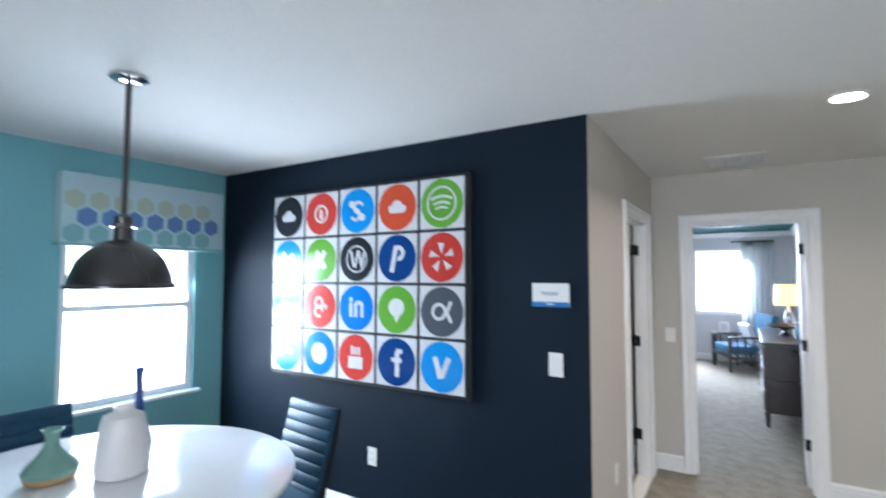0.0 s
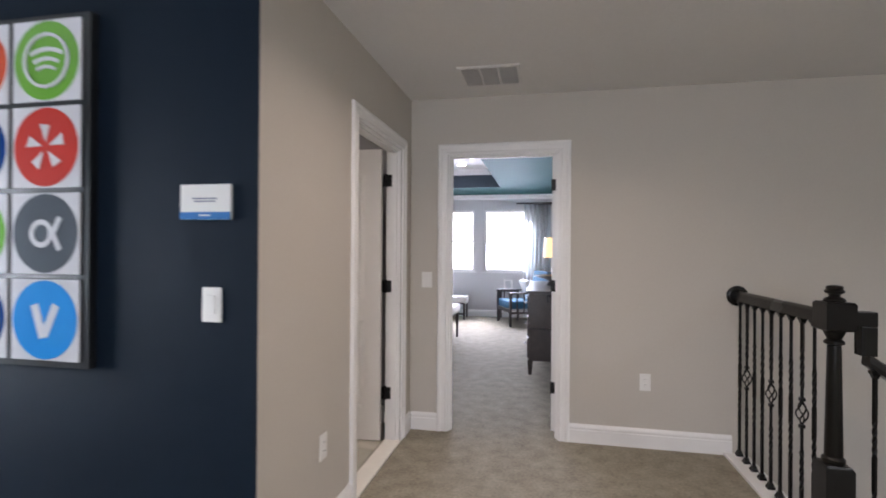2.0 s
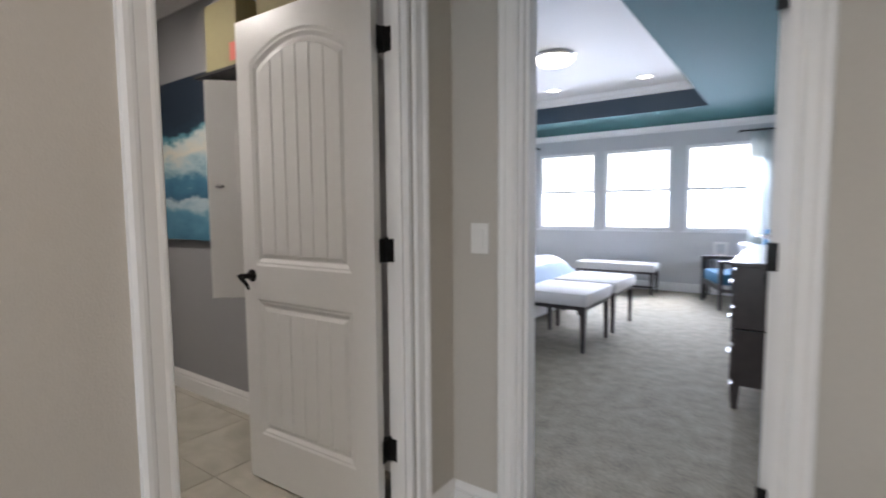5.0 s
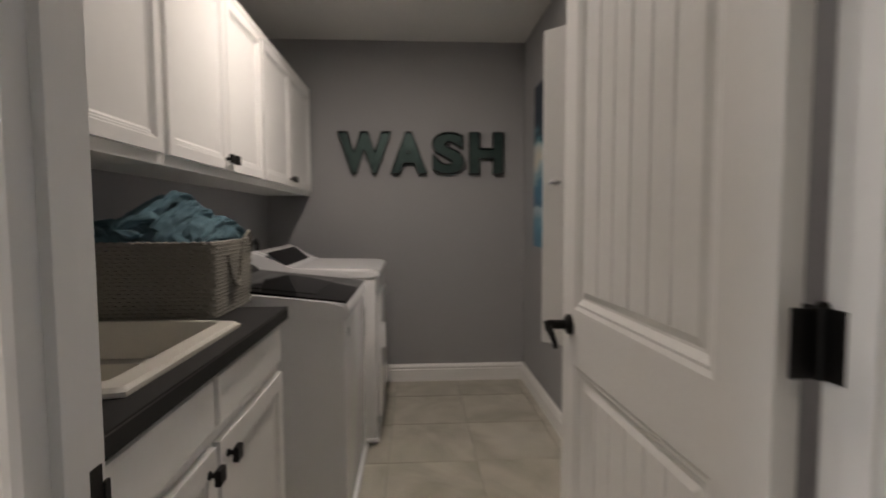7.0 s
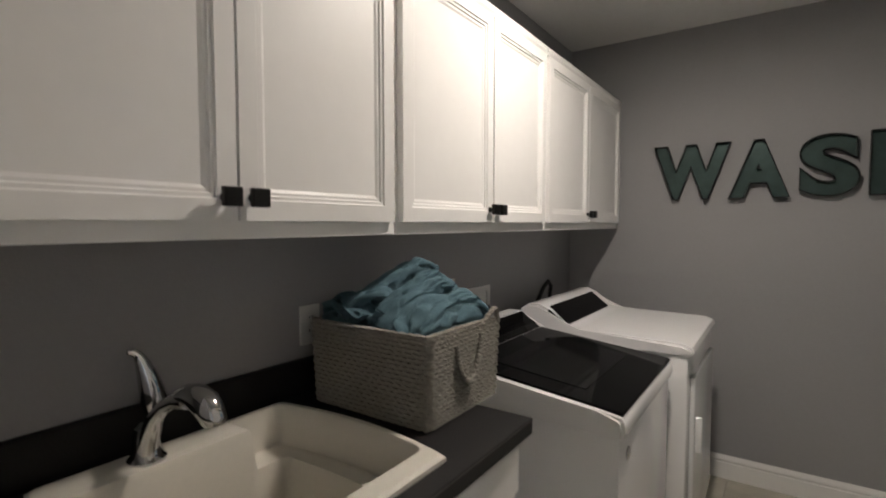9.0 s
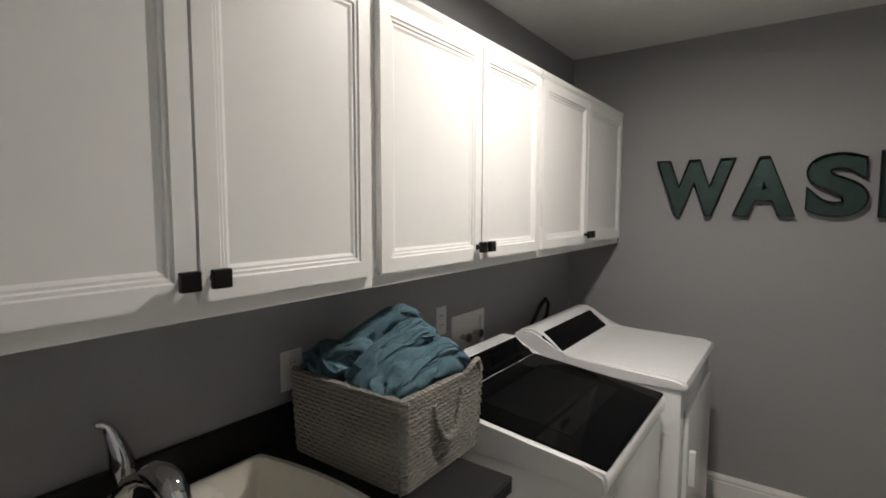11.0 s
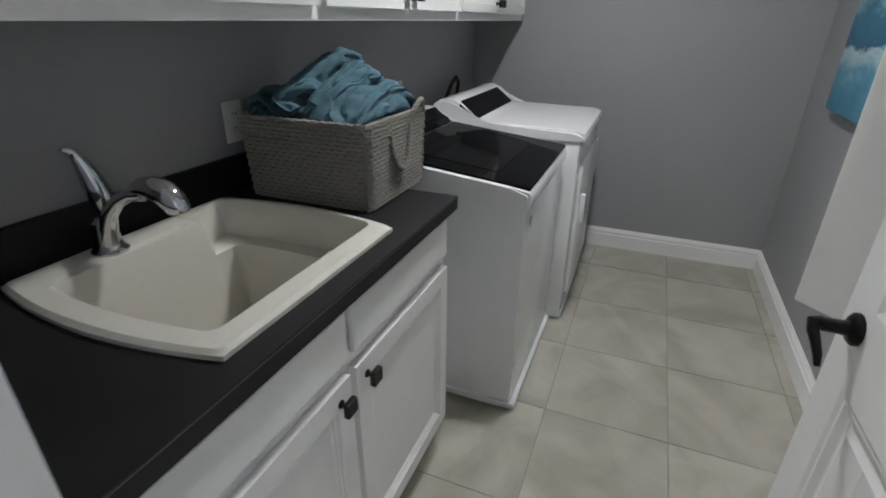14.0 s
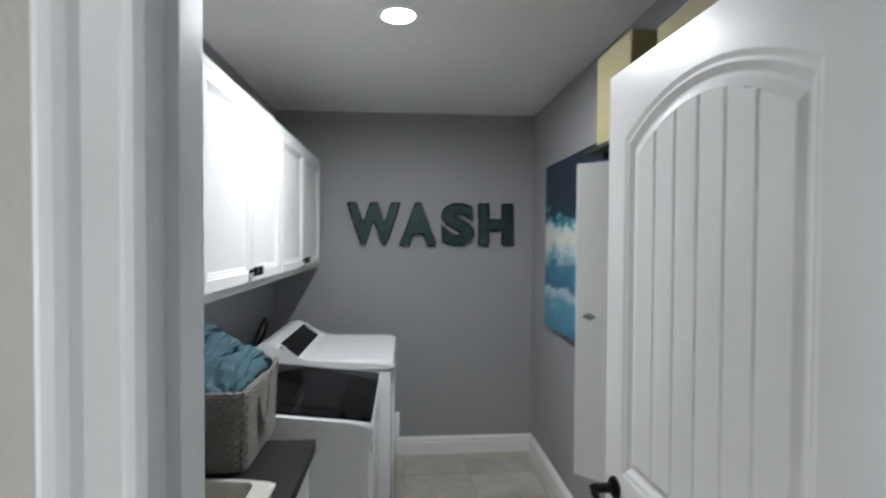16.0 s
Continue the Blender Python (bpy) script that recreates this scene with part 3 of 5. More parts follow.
def plate(name, m, w=0.072, h=0.116, kind="outlet", label="white wall outlet plate"):
    """A wall plate that faces -y, with its sockets or rocker."""
    o = holder(name, m, label, kind)
    part("plate", boxes((-w / 2, w / 2, -0.006, 0.0, -h / 2, h / 2), bevel=0.003), M_PLASTIC, o)
    if kind == "outlet":
        for z in (-0.02, 0.02):
            p = part("socket", moved(lathe(bmesh.new(), [(0.016, 0), (0.016, -0.0025), (0.014, -0.003)], 16, "y"), pose(0, -0.006, z)), M_PLASTIC, o)
            for x in (-0.006, 0.006):
                part("slot", boxes((x - 0.001, x + 0.001, -0.0105, -0.009, z - 0.001, z + 0.007)), M_DARKPL, p)
    else:
        n = max(1, round(w / 0.072))
        for i in range(n):
            c = (i - (n - 1) / 2) * 0.046
            part("rocker", boxes((c - 0.016, c + 0.016, -0.010, -0.006, -0.034, 0.034), bevel=0.002), M_PLASTIC, o)
    return o


plate("outlet", pose(-1.074, -1.815, 1.123, 0, 0, 180))
plate("outlet", pose(-1.813, -1.815, 1.130, 0, 0, 180))
o = holder("supply_box", pose(-2.02, -1.815, 1.03), "white recessed washer supply box on the laundry wall", "supply box")
part("frame", boxes((-0.13, 0.13, 0.0, 0.008, -0.10, -0.075), (-0.13, 0.13, 0.0, 0.008, 0.075, 0.10), (-0.13, -0.10, 0.0, 0.008, -0.075, 0.075), (0.10, 0.13, 0.0, 0.008, -0.075, 0.075)), M_PLASTIC, o)
part("back", boxes((-0.10, 0.10, 0.001, 0.003, -0.075, 0.075)), M_PLASTIC, o)
for x in (-0.05, 0.05):
    part("valve", moved(lathe(bmesh.new(), [(0.012, 0), (0.012, 0.03), (0.02, 0.03), (0.02, 0.04)], 10, "y"), pose(x, 0.003, 0)), M_CHROME, o)
bm = tube(bmesh.new(), [(-2.78, -1.81, 0.92), (-2.76, -1.76, 1.00), (-2.73, -1.74, 1.07), (-2.69, -1.74, 1.10), (-2.65, -1.75, 1.07), (-2.62, -1.77, 1.00), (-2.62, -1.80, 0.93)], 0.011, 8)
thing("power_cord", bm, M_DARKPL, "thick black power cord looped behind the dryer", "power cord", smooth=True)


# washer and dryer
def rounded(bm, x0, x1, y0, y1, z0, z1, r, mi=0):
    return box(bm, x0, x1, y0, y1, z0, z1, mi, bevel=r)


def ribbon(bm, profile, x0, x1, mi=0, n=1):
    """A closed y-z outline carried along x, ends filled."""
    rings = []
    for i in range(n + 1):
        x = x0 + (x1 - x0) * i / n
        rings.append([bm.verts.new((x, y, z)) for y, z in profile])
    k = len(profile)
    for a, b in zip(rings, rings[1:]):
        for i in range(k):
            bm.faces.new((a[i], a[(i + 1) % k], b[(i + 1) % k], b[i])).material_index = mi
    bm.faces.new(rings[0]).material_index = mi
    bm.faces.new(rings[-1]).material_index = mi


o = holder("washer", pose(-1.785, -1.36, 0), "white top-load washing machine with a black glass lid", "washing machine")
bm = bmesh.new()
rounded(bm, -0.345, 0.345, -0.335, 0.345, 0.035, 0.845, 0.018)
part("cabinet", bm, M_APPL, o, smooth=True)
bm = bmesh.new()
ribbon(bm, [(-0.335, 0.845), (0.335, 0.835), (0.352, 0.842), (0.358, 0.862), (0.354, 0.890), (0.346, 0.900), (0.285, 0.909), (-0.14, 0.955), (-0.20, 0.972), (-0.27, 1.03), (-0.335, 1.03)], -0.350, 0.350)
bmesh.ops.bevel(bm, geom=[e for e in bm.edges if abs(abs(e.verts[0].co.x) - 0.35) < 1e-4 and abs(abs(e.verts[1].co.x) - 0.35) < 1e-4 and e.verts[0].co.x * e.verts[1].co.x > 0], offset=0.010, segments=2, affect="EDGES")
part("top", bm, M_APPL, o, smooth=True)
bm = bmesh.new()
ribbon(bm, [(0.345, 0.896), (0.349, 0.903), (0.344, 0.9096), (-0.175, 0.968), (-0.175, 0.955)], -0.336, 0.326)
part("lid_glass", bm, M_BLKGLASS, o, "black tinted glass lid")
M_LIDWIN = mat("lid_window_grey", (0.004, 0.004, 0.0045), 0.06, 10, 0.05, spec=0.06)
bm = bmesh.new()
ribbon(bm, [(0.215, 0.922), (0.215, 0.9255), (-0.09, 0.9598), (-0.09, 0.956)], -0.235, 0.235)
part("lid_window", bm, M_LIDWIN, o, "grey see-through lid window")
bm = bmesh.new()
ribbon(bm, [(-0.180, 0.962), (-0.180, 0.9705), (-0.208, 0.984), (-0.264, 1.0295), (-0.258, 1.020), (-0.2, 0.968)], -0.330, 0.322)
part("console", bm, M_BLKGLASS, o, "black control panel")
part("badge", moved(lathe(bmesh.new(), [(0.020, 0), (0.020, 0.003), (0.017, 0.004)], 20, "y"), pose(0.26, 0.345, 0.775)), M_CHROME, o, "round chrome badge")
bm = bmesh.new()
rounded(bm, -0.350, 0.352, -0.335, 0.360, 0.010, 0.040, 0.010)
part("plinth", bm, M_APPL, o, smooth=True)
for x in (-0.30, 0.30):
    for y in (-0.28, 0.29):
        part("foot", moved(lathe(bmesh.new(), [(0.02, 0), (0.02, 0.012)], 10), pose(x, y, 0)), M_DARKPL, o)

o = holder("dryer", pose(-2.515, -1.320, 0), "white front-load dryer with a raised black control panel", "dryer")
bm = bmesh.new()
rounded(bm, -0.350, 0.350, -0.335, 0.365, 0.03, 0.915, 0.016)
part("cabinet", bm, M_APPL, o, smooth=True)
bm = bmesh.new()
ribbon(bm, [(-0.335, 0.905), (0.350, 0.905), (0.374, 0.915), (0.384, 0.930), (0.376, 0.948), (0.340, 0.960), (-0.06, 0.966), (-0.12, 0.975), (-0.20, 1.040), (-0.25, 1.060), (-0.30, 1.055), (-0.335, 1.030)], -0.356, 0.356)
bmesh.ops.bevel(bm, geom=[e for e in bm.edges if abs(abs(e.verts[0].co.x) - 0.356) < 1e-4 and abs(abs(e.verts[1].co.x) - 0.356) < 1e-4 and e.verts[0].co.x * e.verts[1].co.x > 0], offset=0.012, segments=2, affect="EDGES")
part("top", bm, M_APPL, o, smooth=True)
bm = bmesh.new()
ribbon(bm, [(-0.118, 0.972), (-0.116, 0.979), (-0.205, 1.050), (-0.207, 1.042)], -0.270, 0.315)
part("console", bm, M_BLKGLASS, o, "black sloping control panel")
bm = bmesh.new()
rounded(bm, -0.30, 0.30, 0.365, 0.385, 0.14, 0.82, 0.012)
d = part("door", bm, M_APPL, o, smooth=True)
bm = bmesh.new()
rounded(bm, -0.012, 0.012, 0.385, 0.410, 0.52, 0.66, 0.006)
part("handle", moved(bm, pose(0.27, 0, 0)), M_APPL, d, smooth=True)
bm = bmesh.new()
rounded(bm, -0.352, 0.352, -0.335, 0.372, 0.012, 0.040, 0.008)
part("plinth", bm, M_APPL, o, smooth=True)
for x in (-0.30, 0.30):
    for y in (-0.28, 0.30):
        part("foot", moved(lathe(bmesh.new(), [(0.02, 0), (0.02, 0.014)], 10), pose(x, y, 0)), M_DARKPL, o)


# woven basket with towels
def weave_mat(name, colour):
    m = mat(name, colour, 0.8, 120, 0.2)
    n, l = m.node_tree.nodes, m.node_tree.links
    co = n.new("ShaderNodeTexCoord")
    w = n.new("ShaderNodeTexWave")
    w.wave_type, w.bands_direction = "BANDS", "Z"
    w.inputs["Scale"].default_value, w.inputs["Distortion"].default_value, w.inputs["Detail"].default_value, w.inputs["Detail Scale"].default_value = 28, 5, 2, 3
    l.new(co.outputs["Object"], w.inputs["Vector"])
    b = n.new("ShaderNodeBump")
    b.inputs["Strength"].default_value, b.inputs["Distance"].default_value = 0.6, 0.004
    l.new(w.outputs["Fac"], b.inputs["Height"])
    l.new(b.outputs[0], n["Principled BSDF"].inputs["Normal"])
    return m


M_WEAVE = weave_mat("paper_rope_grey", (0.25, 0.235, 0.205))


def strand_row(bm, hx, hy, z, r, phase):
    """One plaited round of the basket wall: a rope that runs about a rounded rectangle, in and out."""
    path = []
    per = [(-hx, -hy), (hx, -hy), (hx, hy), (-hx, hy)]
    k = 0
    for (ax, ay), (bx, by) in zip(per, per[1:] + per[:1]):
        n = max(6, int(math.hypot(bx - ax, by - ay) / 0.0125))
        nx, ny = (by - ay), -(bx - ax)
        d = math.hypot(nx, ny)
        for i in range(n):
            t = i / n
            edge = min(t, 1 - t) * n
            inn = 0.010 if edge < 1 else 0
            s = (0.0022 if (k + phase) % 2 else -0.0016) - inn * 0.6
            path.append((ax + (bx - ax) * t + nx / d * s, ay + (by - ay) * t + ny / d * s, z + (0.0020 if (k + phase) % 2 else -0.0020)))
            k += 1
    path.append(path[0])
    tube(bm, path, r, 5)


def smooth_path(pts, n=10):
    """Points of a smooth curve through pts."""
    pts = [Vector(p) for p in pts]
    out = []
    for i in range(len(pts) - 1):
        p0, p1, p2, p3 = pts[max(i - 1, 0)], pts[i], pts[i + 1], pts[min(i + 2, len(pts) - 1)]
        for k in range(n):
            t = k / n
            out.append(0.5 * ((2 * p1) + (p2 - p0) * t + (2 * p0 - 5 * p1 + 4 * p2 - p3) * t * t + (3 * p1 - p0 - 3 * p2 + p3) * t ** 3))
    out.append(pts[-1])
    return out


BX, BY = 0.163, 0.190
o = holder("laundry_basket", pose(-1.180, -1.530, 0.931), "grey woven paper-rope basket full of towels", "basket")
for i in range(20):
    z = 0.008 + i * 0.0114
    g = 1 + 0.045 * z / 0.23
    bm = bmesh.new()
    strand_row(bm, BX * g, BY * g, z, 0.0068, i % 2)
    part("plaited_round", bm, M_WEAVE, o, smooth=True)
bm = bmesh.new()
box(bm, -BX + 0.004, BX - 0.004, -BY + 0.004, BY - 0.004, 0.002, 0.012)
for r in ((-BX + 0.002, BX - 0.002, -BY + 0.001, -BY + 0.007), (-BX + 0.002, BX - 0.002, BY - 0.007, BY - 0.001), (-BX + 0.001, -BX + 0.007, -BY, BY), (BX - 0.007, BX - 0.001, -BY, BY)):
    box(bm, *r, 0.004, 0.228)
part("lining", bm, M_WEAVE, o)
for s in (1, -1):
    y = s * (BY + 0.012)
    loop = smooth_path([(0.058, y, 0.185), (0.050, y + s * 0.003, 0.140), (0.022, y + s * 0.005, 0.094), (-0.010, y + s * 0.005, 0.088), (-0.036, y + s * 0.004, 0.118), (-0.052, y + s * 0.002, 0.172), (-0.058, y, 0.200)], 5)
    part("handle", tube(bmesh.new(), loop, 0.0075, 8), M_WEAVE, o, "rope carrying handle hanging in a loop", smooth=True)
    strap = smooth_path([(-0.060, y, 0.205), (-0.082, y + s * 0.006, 0.236), (-0.112, y + s * 0.008, 0.254), (-0.138, y + s * 0.004, 0.250), (-0.152, y, 0.214)], 5)
    part("strap", tube(bmesh.new(), strap, 0.0065, 8), M_WEAVE, o, "pale rope strap standing over the rim", smooth=True)

M_TOWEL = mat("terry_teal", (0.098, 0.168, 0.200), 0.95, 260, 0.25, 1.0, 420, patch=8, spec=0.1)


def fold_outline(w, r, th, sheets):
    """The outline, across a fold, of cloth th thick doubled back on itself: round at +w, open at -w."""
    line = [(-w, -r), (-w * 0.4, -r - 0.002), (w * 0.3, -r)]
    line += [(w - r + r * math.cos(a), r * math.sin(a)) for a in [math.pi * (k / 10 - 0.5) for k in range(11)]]
    line += [(w * 0.3, r + 0.003), (-w * 0.35, r + 0.004), (-w * 0.9, r - 0.002)]
    if sheets > 2:
        line += [(-w - 0.004, r * 0.75), (-w - 0.006, r * 0.35), (-w * 0.9, r * 0.12), (-w * 0.2, r * 0.10), (w * 0.35, r * 0.08)]
    fine = []
    for p, q in zip(line, line[1:]):
        k = max(1, int(math.hypot(q[0] - p[0], q[1] - p[1]) / 0.005))
        fine += [(p[0] + (q[0] - p[0]) * t / k, p[1] + (q[1] - p[1]) * t / k) for t in range(k)]
    line = fine + [line[-1]]
    outer, inner = [], []
    for i, p in enumerate(line):
        q0, q1 = line[max(i - 1, 0)], line[min(i + 1, len(line) - 1)]
        dx, dy = q1[0] - q0[0], q1[1] - q0[1]
        d = math.hypot(dx, dy)
        outer.append((p[0] + dy / d * th / 2, p[1] - dx / d * th / 2))
        inner.append((p[0] - dy / d * th / 2, p[1] + dx / d * th / 2))
    return outer + inner[::-1]


def towel(folds, seed, label):
    """A rumpled towel of soft folds. folds: (points, half width, half height, sheets, lean) each."""
    bm = bmesh.new()
    for pts, w, r, sheets, lean in folds:
        dense = smooth_path(pts)
        shape = fold_outline(w, r, 0.013, sheets)
        rings = []
        for i, p in enumerate(dense):
            d = (dense[min(i + 1, len(dense) - 1)] - dense[max(i - 1, 0)]).normalized()
            side = d.cross(Vector((0, 0, 1))).normalized()
            up = side.cross(d)
            c, e = math.cos(radians(lean)), math.sin(radians(lean))
            side, up = side * c - up * e, up * c + side * e
            f = i / (len(dense) - 1)
            pinch = 1 - 0.22 * math.exp(-((f - 0.55) / 0.16) ** 2) - 0.25 * max(0, 0.12 - min(f, 1 - f)) / 0.12
            ring = []
            for u, v in shape:
                q = p + side * (u * pinch) + up * v
                crease = 1 - abs(noise.noise(Vector((f * 4 + seed, u * 46, v * 30 + seed))))
                q += (q - p) * (-0.45 * crease ** 7) + up * 0.004 * crease ** 5
                g = q * 11 + Vector((seed * 3.7, 0, 0))
                q += Vector((noise.noise(g), noise.noise(g + Vector((5, 1, 7))), noise.noise(g + Vector((2, 8, 3))))) * 0.010
                g = q * 27 + Vector((0, seed, 0))
                q += up * 0.007 * noise.noise(g) + side * 0.005 * noise.noise(g + Vector((9, 4, 1)))
                ring.append(bm.verts.new(q))
            rings.append(ring)
        n = len(shape)
        for a, b in zip(rings, rings[1:]):
            for k in range(n):
                bm.faces.new((a[k], a[(k + 1) % n], b[(k + 1) % n], b[k]))
        bm.faces.new(rings[0])
        bm.faces.new(rings[-1])
    return thing("towel", bm, M_TOWEL, label, "towel", "towels in the basket", smooth=True)


TW = "rumpled teal terry towel piled in the basket"
# a flat one below, a thick pad at the front, doubled folds over it and a crumpled one behind
towel([([(-1.050, -1.535, 1.105), (-1.18, -1.535, 1.115), (-1.310, -1.535, 1.105)], 0.170, 0.020, 2, 0)], 1, TW)
towel([([(-1.045, -1.400, 1.130), (-1.075, -1.400, 1.158), (-1.135, -1.398, 1.182), (-1.215, -1.394, 1.194), (-1.280, -1.392, 1.180), (-1.310, -1.392, 1.135)], 0.058, 0.032, 4, 12)], 2, TW)
towel([([(-1.040, -1.490, 1.150), (-1.075, -1.482, 1.186), (-1.135, -1.472, 1.218), (-1.210, -1.460, 1.242), (-1.265, -1.452, 1.240), (-1.290, -1.450, 1.205)], 0.034, 0.015, 2, 6),
       ([(-1.060, -1.515, 1.185), (-1.120, -1.506, 1.226), (-1.190, -1.494, 1.256), (-1.250, -1.482, 1.268), (-1.280, -1.478, 1.240)], 0.020, 0.013, 2, -4)], 3, TW)
towel([([(-1.085, -1.585, 1.200), (-1.135, -1.572, 1.238), (-1.190, -1.550, 1.272), (-1.240, -1.528, 1.298), (-1.275, -1.515, 1.282)], 0.036, 0.016, 2, 4),
       ([(-1.110, -1.625, 1.215), (-1.170, -1.605, 1.246), (-1.230, -1.575, 1.280), (-1.275, -1.555, 1.262)], 0.026, 0.014, 2, -8),
       ([(-1.130, -1.670, 1.165), (-1.190, -1.650, 1.196), (-1.250, -1.620, 1.215), (-1.305, -1.580, 1.190)], 0.048, 0.020, 2, 4)], 4, TW)
towel([([(-1.045, -1.560, 1.165), (-1.055, -1.605, 1.192), (-1.080, -1.650, 1.200), (-1.130, -1.685, 1.176)], 0.026, 0.012, 2, -14),
       ([(-1.045, -1.640, 1.160), (-1.062, -1.598, 1.212), (-1.095, -1.558, 1.232), (-1.130, -1.540, 1.216)], 0.020, 0.011, 2, 10),
       ([(-1.045, -1.540, 1.160), (-1.060, -1.518, 1.184), (-1.090, -1.505, 1.200)], 0.018, 0.010, 2, 10),
       ([(-1.055, -1.690, 1.145), (-1.120, -1.690, 1.170), (-1.210, -1.685, 1.174), (-1.295, -1.675, 1.145)], 0.034, 0.016, 2, 0),
       ([(-1.040, -1.610, 1.150), (-1.044, -1.650, 1.178), (-1.050, -1.690, 1.180), (-1.060, -1.712, 1.160)], 0.026, 0.014, 2, 6),
       ([(-1.075, -1.560, 1.160), (-1.085, -1.625, 1.196), (-1.095, -1.680, 1.198), (-1.105, -1.715, 1.165)], 0.036, 0.018, 2, -6)], 6, TW)


# letters on the end wall
M_LETTER = mat("metal_bottle_green", (0.045, 0.075, 0.070), 0.35, 25, 0.25, 0.2, 60, metal=0.6)
M_LETTERIM = mat("metal_rim_dark", (0.012, 0.014, 0.014), 0.4, 40, 0.2, metal=0.6)


def letter_mesh(ch, offset, extrude, fill):
    c = bpy.data.curves.new("letter", "FONT")
    c.body, c.size, c.extrude, c.offset, c.fill_mode = ch, 1.0, extrude, offset, fill
    ob = bpy.data.objects.new("letter", c)
    scene.collection.objects.link(ob)
    dg = bpy.context.evaluated_depsgraph_get()
    me = bpy.data.meshes.new_from_object(ob.evaluated_get(dg))
    bpy.data.objects.remove(ob)
    return me


def wall_letter(ch, y0, y1, z0, z1):
    """A sheet-metal tray letter on the end wall: a rim with a sunk face."""
    face = letter_mesh(ch, 0.055, 0.10, "BOTH")
    rim = letter_mesh(ch, 0.055, 0.10, "NONE")
    xs = [v.co.x for v in face.vertices]
    ys = [v.co.y for v in face.vertices]
    sx, sy = (y1 - y0) / (max(xs) - min(xs)), (z1 - z0) / (max(ys) - min(ys))
    o = holder("wall_letter", pose(-3.219, y0, z0), "dark green sheet-metal letter %s hung on the grey wall" % ch, "letter", "wall letters")
    for name, me, d0, d1, ma in (("face", face, 0.004, 0.014, M_LETTER), ("rim", rim, 0.0, 0.040, M_LETTERIM)):
        lo, hi = min(v.co.z for v in me.vertices), max(v.co.z for v in me.vertices)
        for v in me.vertices:
            x, y, z = v.co
            v.co = (d0 + (d1 - d0) * (z - lo) / (hi - lo), (x - min(xs)) * sx, (y - min(ys)) * sy)
        me.materials.clear()
        me.materials.append(ma)
        p = new(name, me)
        p.parent = o
        if name == "rim":
            p.modifiers.new("thick", "SOLIDIFY").thickness = 0.006


for _c, _a, _b in (("W", -1.300, -0.915), ("A", -0.922, -0.648), ("S", -0.615, -0.376), ("H", -0.342, -0.088)):
    wall_letter(_c, _a, _b, 1.555, 1.860)


# painting on the side wall
def painting_mat():
    m = bpy.data.materials.new("painted_seascape")
    m.use_nodes = True
    n, l = m.node_tree.nodes, m.node_tree.links
    co = n.new("ShaderNodeTexCoord")
    sep = n.new("ShaderNodeSeparateXYZ")
    l.new(co.outputs["Object"], sep.inputs[0])
    ns = n.new("ShaderNodeTexNoise")
    ns.inputs["Scale"].default_value, ns.inputs["Detail"].default_value, ns.inputs["Roughness"].default_value = 4.0, 8, 0.62
    mp = n.new("ShaderNodeMapping")
    mp.inputs["Scale"].default_value = (1, 1, 2.2)
    l.new(co.outputs["Object"], mp.inputs[0])
    l.new(mp.outputs[0], ns.inputs["Vector"])
    a = n.new("ShaderNodeMath")
    a.operation = "MULTIPLY_ADD"
    l.new(ns.outputs["Fac"], a.inputs[0])
    a.inputs[1].default_value = 0.42
    l.new(sep.outputs["Z"], a.inputs[2])
    r = n.new("ShaderNodeValToRGB")
    l.new(a.outputs[0], r.inputs[0])
    stops = ((0.10, (0.03, 0.10, 0.17)), (0.26, (0.06, 0.19, 0.28)), (0.36, (0.10, 0.26, 0.36)), (0.46, (0.42, 0.52, 0.55)), (0.50, (0.03, 0.11, 0.19)), (0.60, (0.05, 0.17, 0.25)), (0.68, (0.35, 0.47, 0.50)),
             (0.76, (0.62, 0.58, 0.48)), (0.84, (0.50, 0.55, 0.53)), (0.88, (0.06, 0.22, 0.27)), (0.91, (0.012, 0.030, 0.050)), (1.0, (0.008, 0.018, 0.034)))
    e = r.color_ramp.elements
    while len(e) < len(stops):
        e.new(0.5)
    for k, (p, c) in zip(e, stops):
        k.position, k.color = p, (*c, 1)
    b = n["Principled BSDF"]
    l.new(r.outputs[0], b.inputs["Base Color"])
    b.inputs["Roughness"].default_value = 0.6
    u = n.new("ShaderNodeBump")
    u.inputs["Strength"].default_value, u.inputs["Distance"].default_value = 0.4, 0.003
    l.new(ns.outputs["Fac"], u.inputs["Height"])
    l.new(u.outputs[0], b.inputs["Normal"])
    return m


M_STRETCH = mat("wood_pine", (0.48, 0.36, 0.22), 0.7, 60, 0.15)
o = holder("painting", pose(-2.75, 0.074, 1.045), "unframed blue and cream abstract seascape canvas", "painting")
part("canvas", boxes((0.0, 1.0, -0.040, -0.012, 0.0, 1.020), bevel=0.003), painting_mat(), o)
for r in ((0.02, 0.98, -0.012, 0.0, 0.02, 0.06), (0.02, 0.98, -0.012, 0.0, 0.96, 1.0), (0.02, 0.06, -0.012, 0.0, 0.06, 0.96), (0.94, 0.98, -0.012, 0.0, 0.06, 0.96)):
    part("stretcher_bar", boxes(r), M_STRETCH, o, "bare pine stretcher bar")

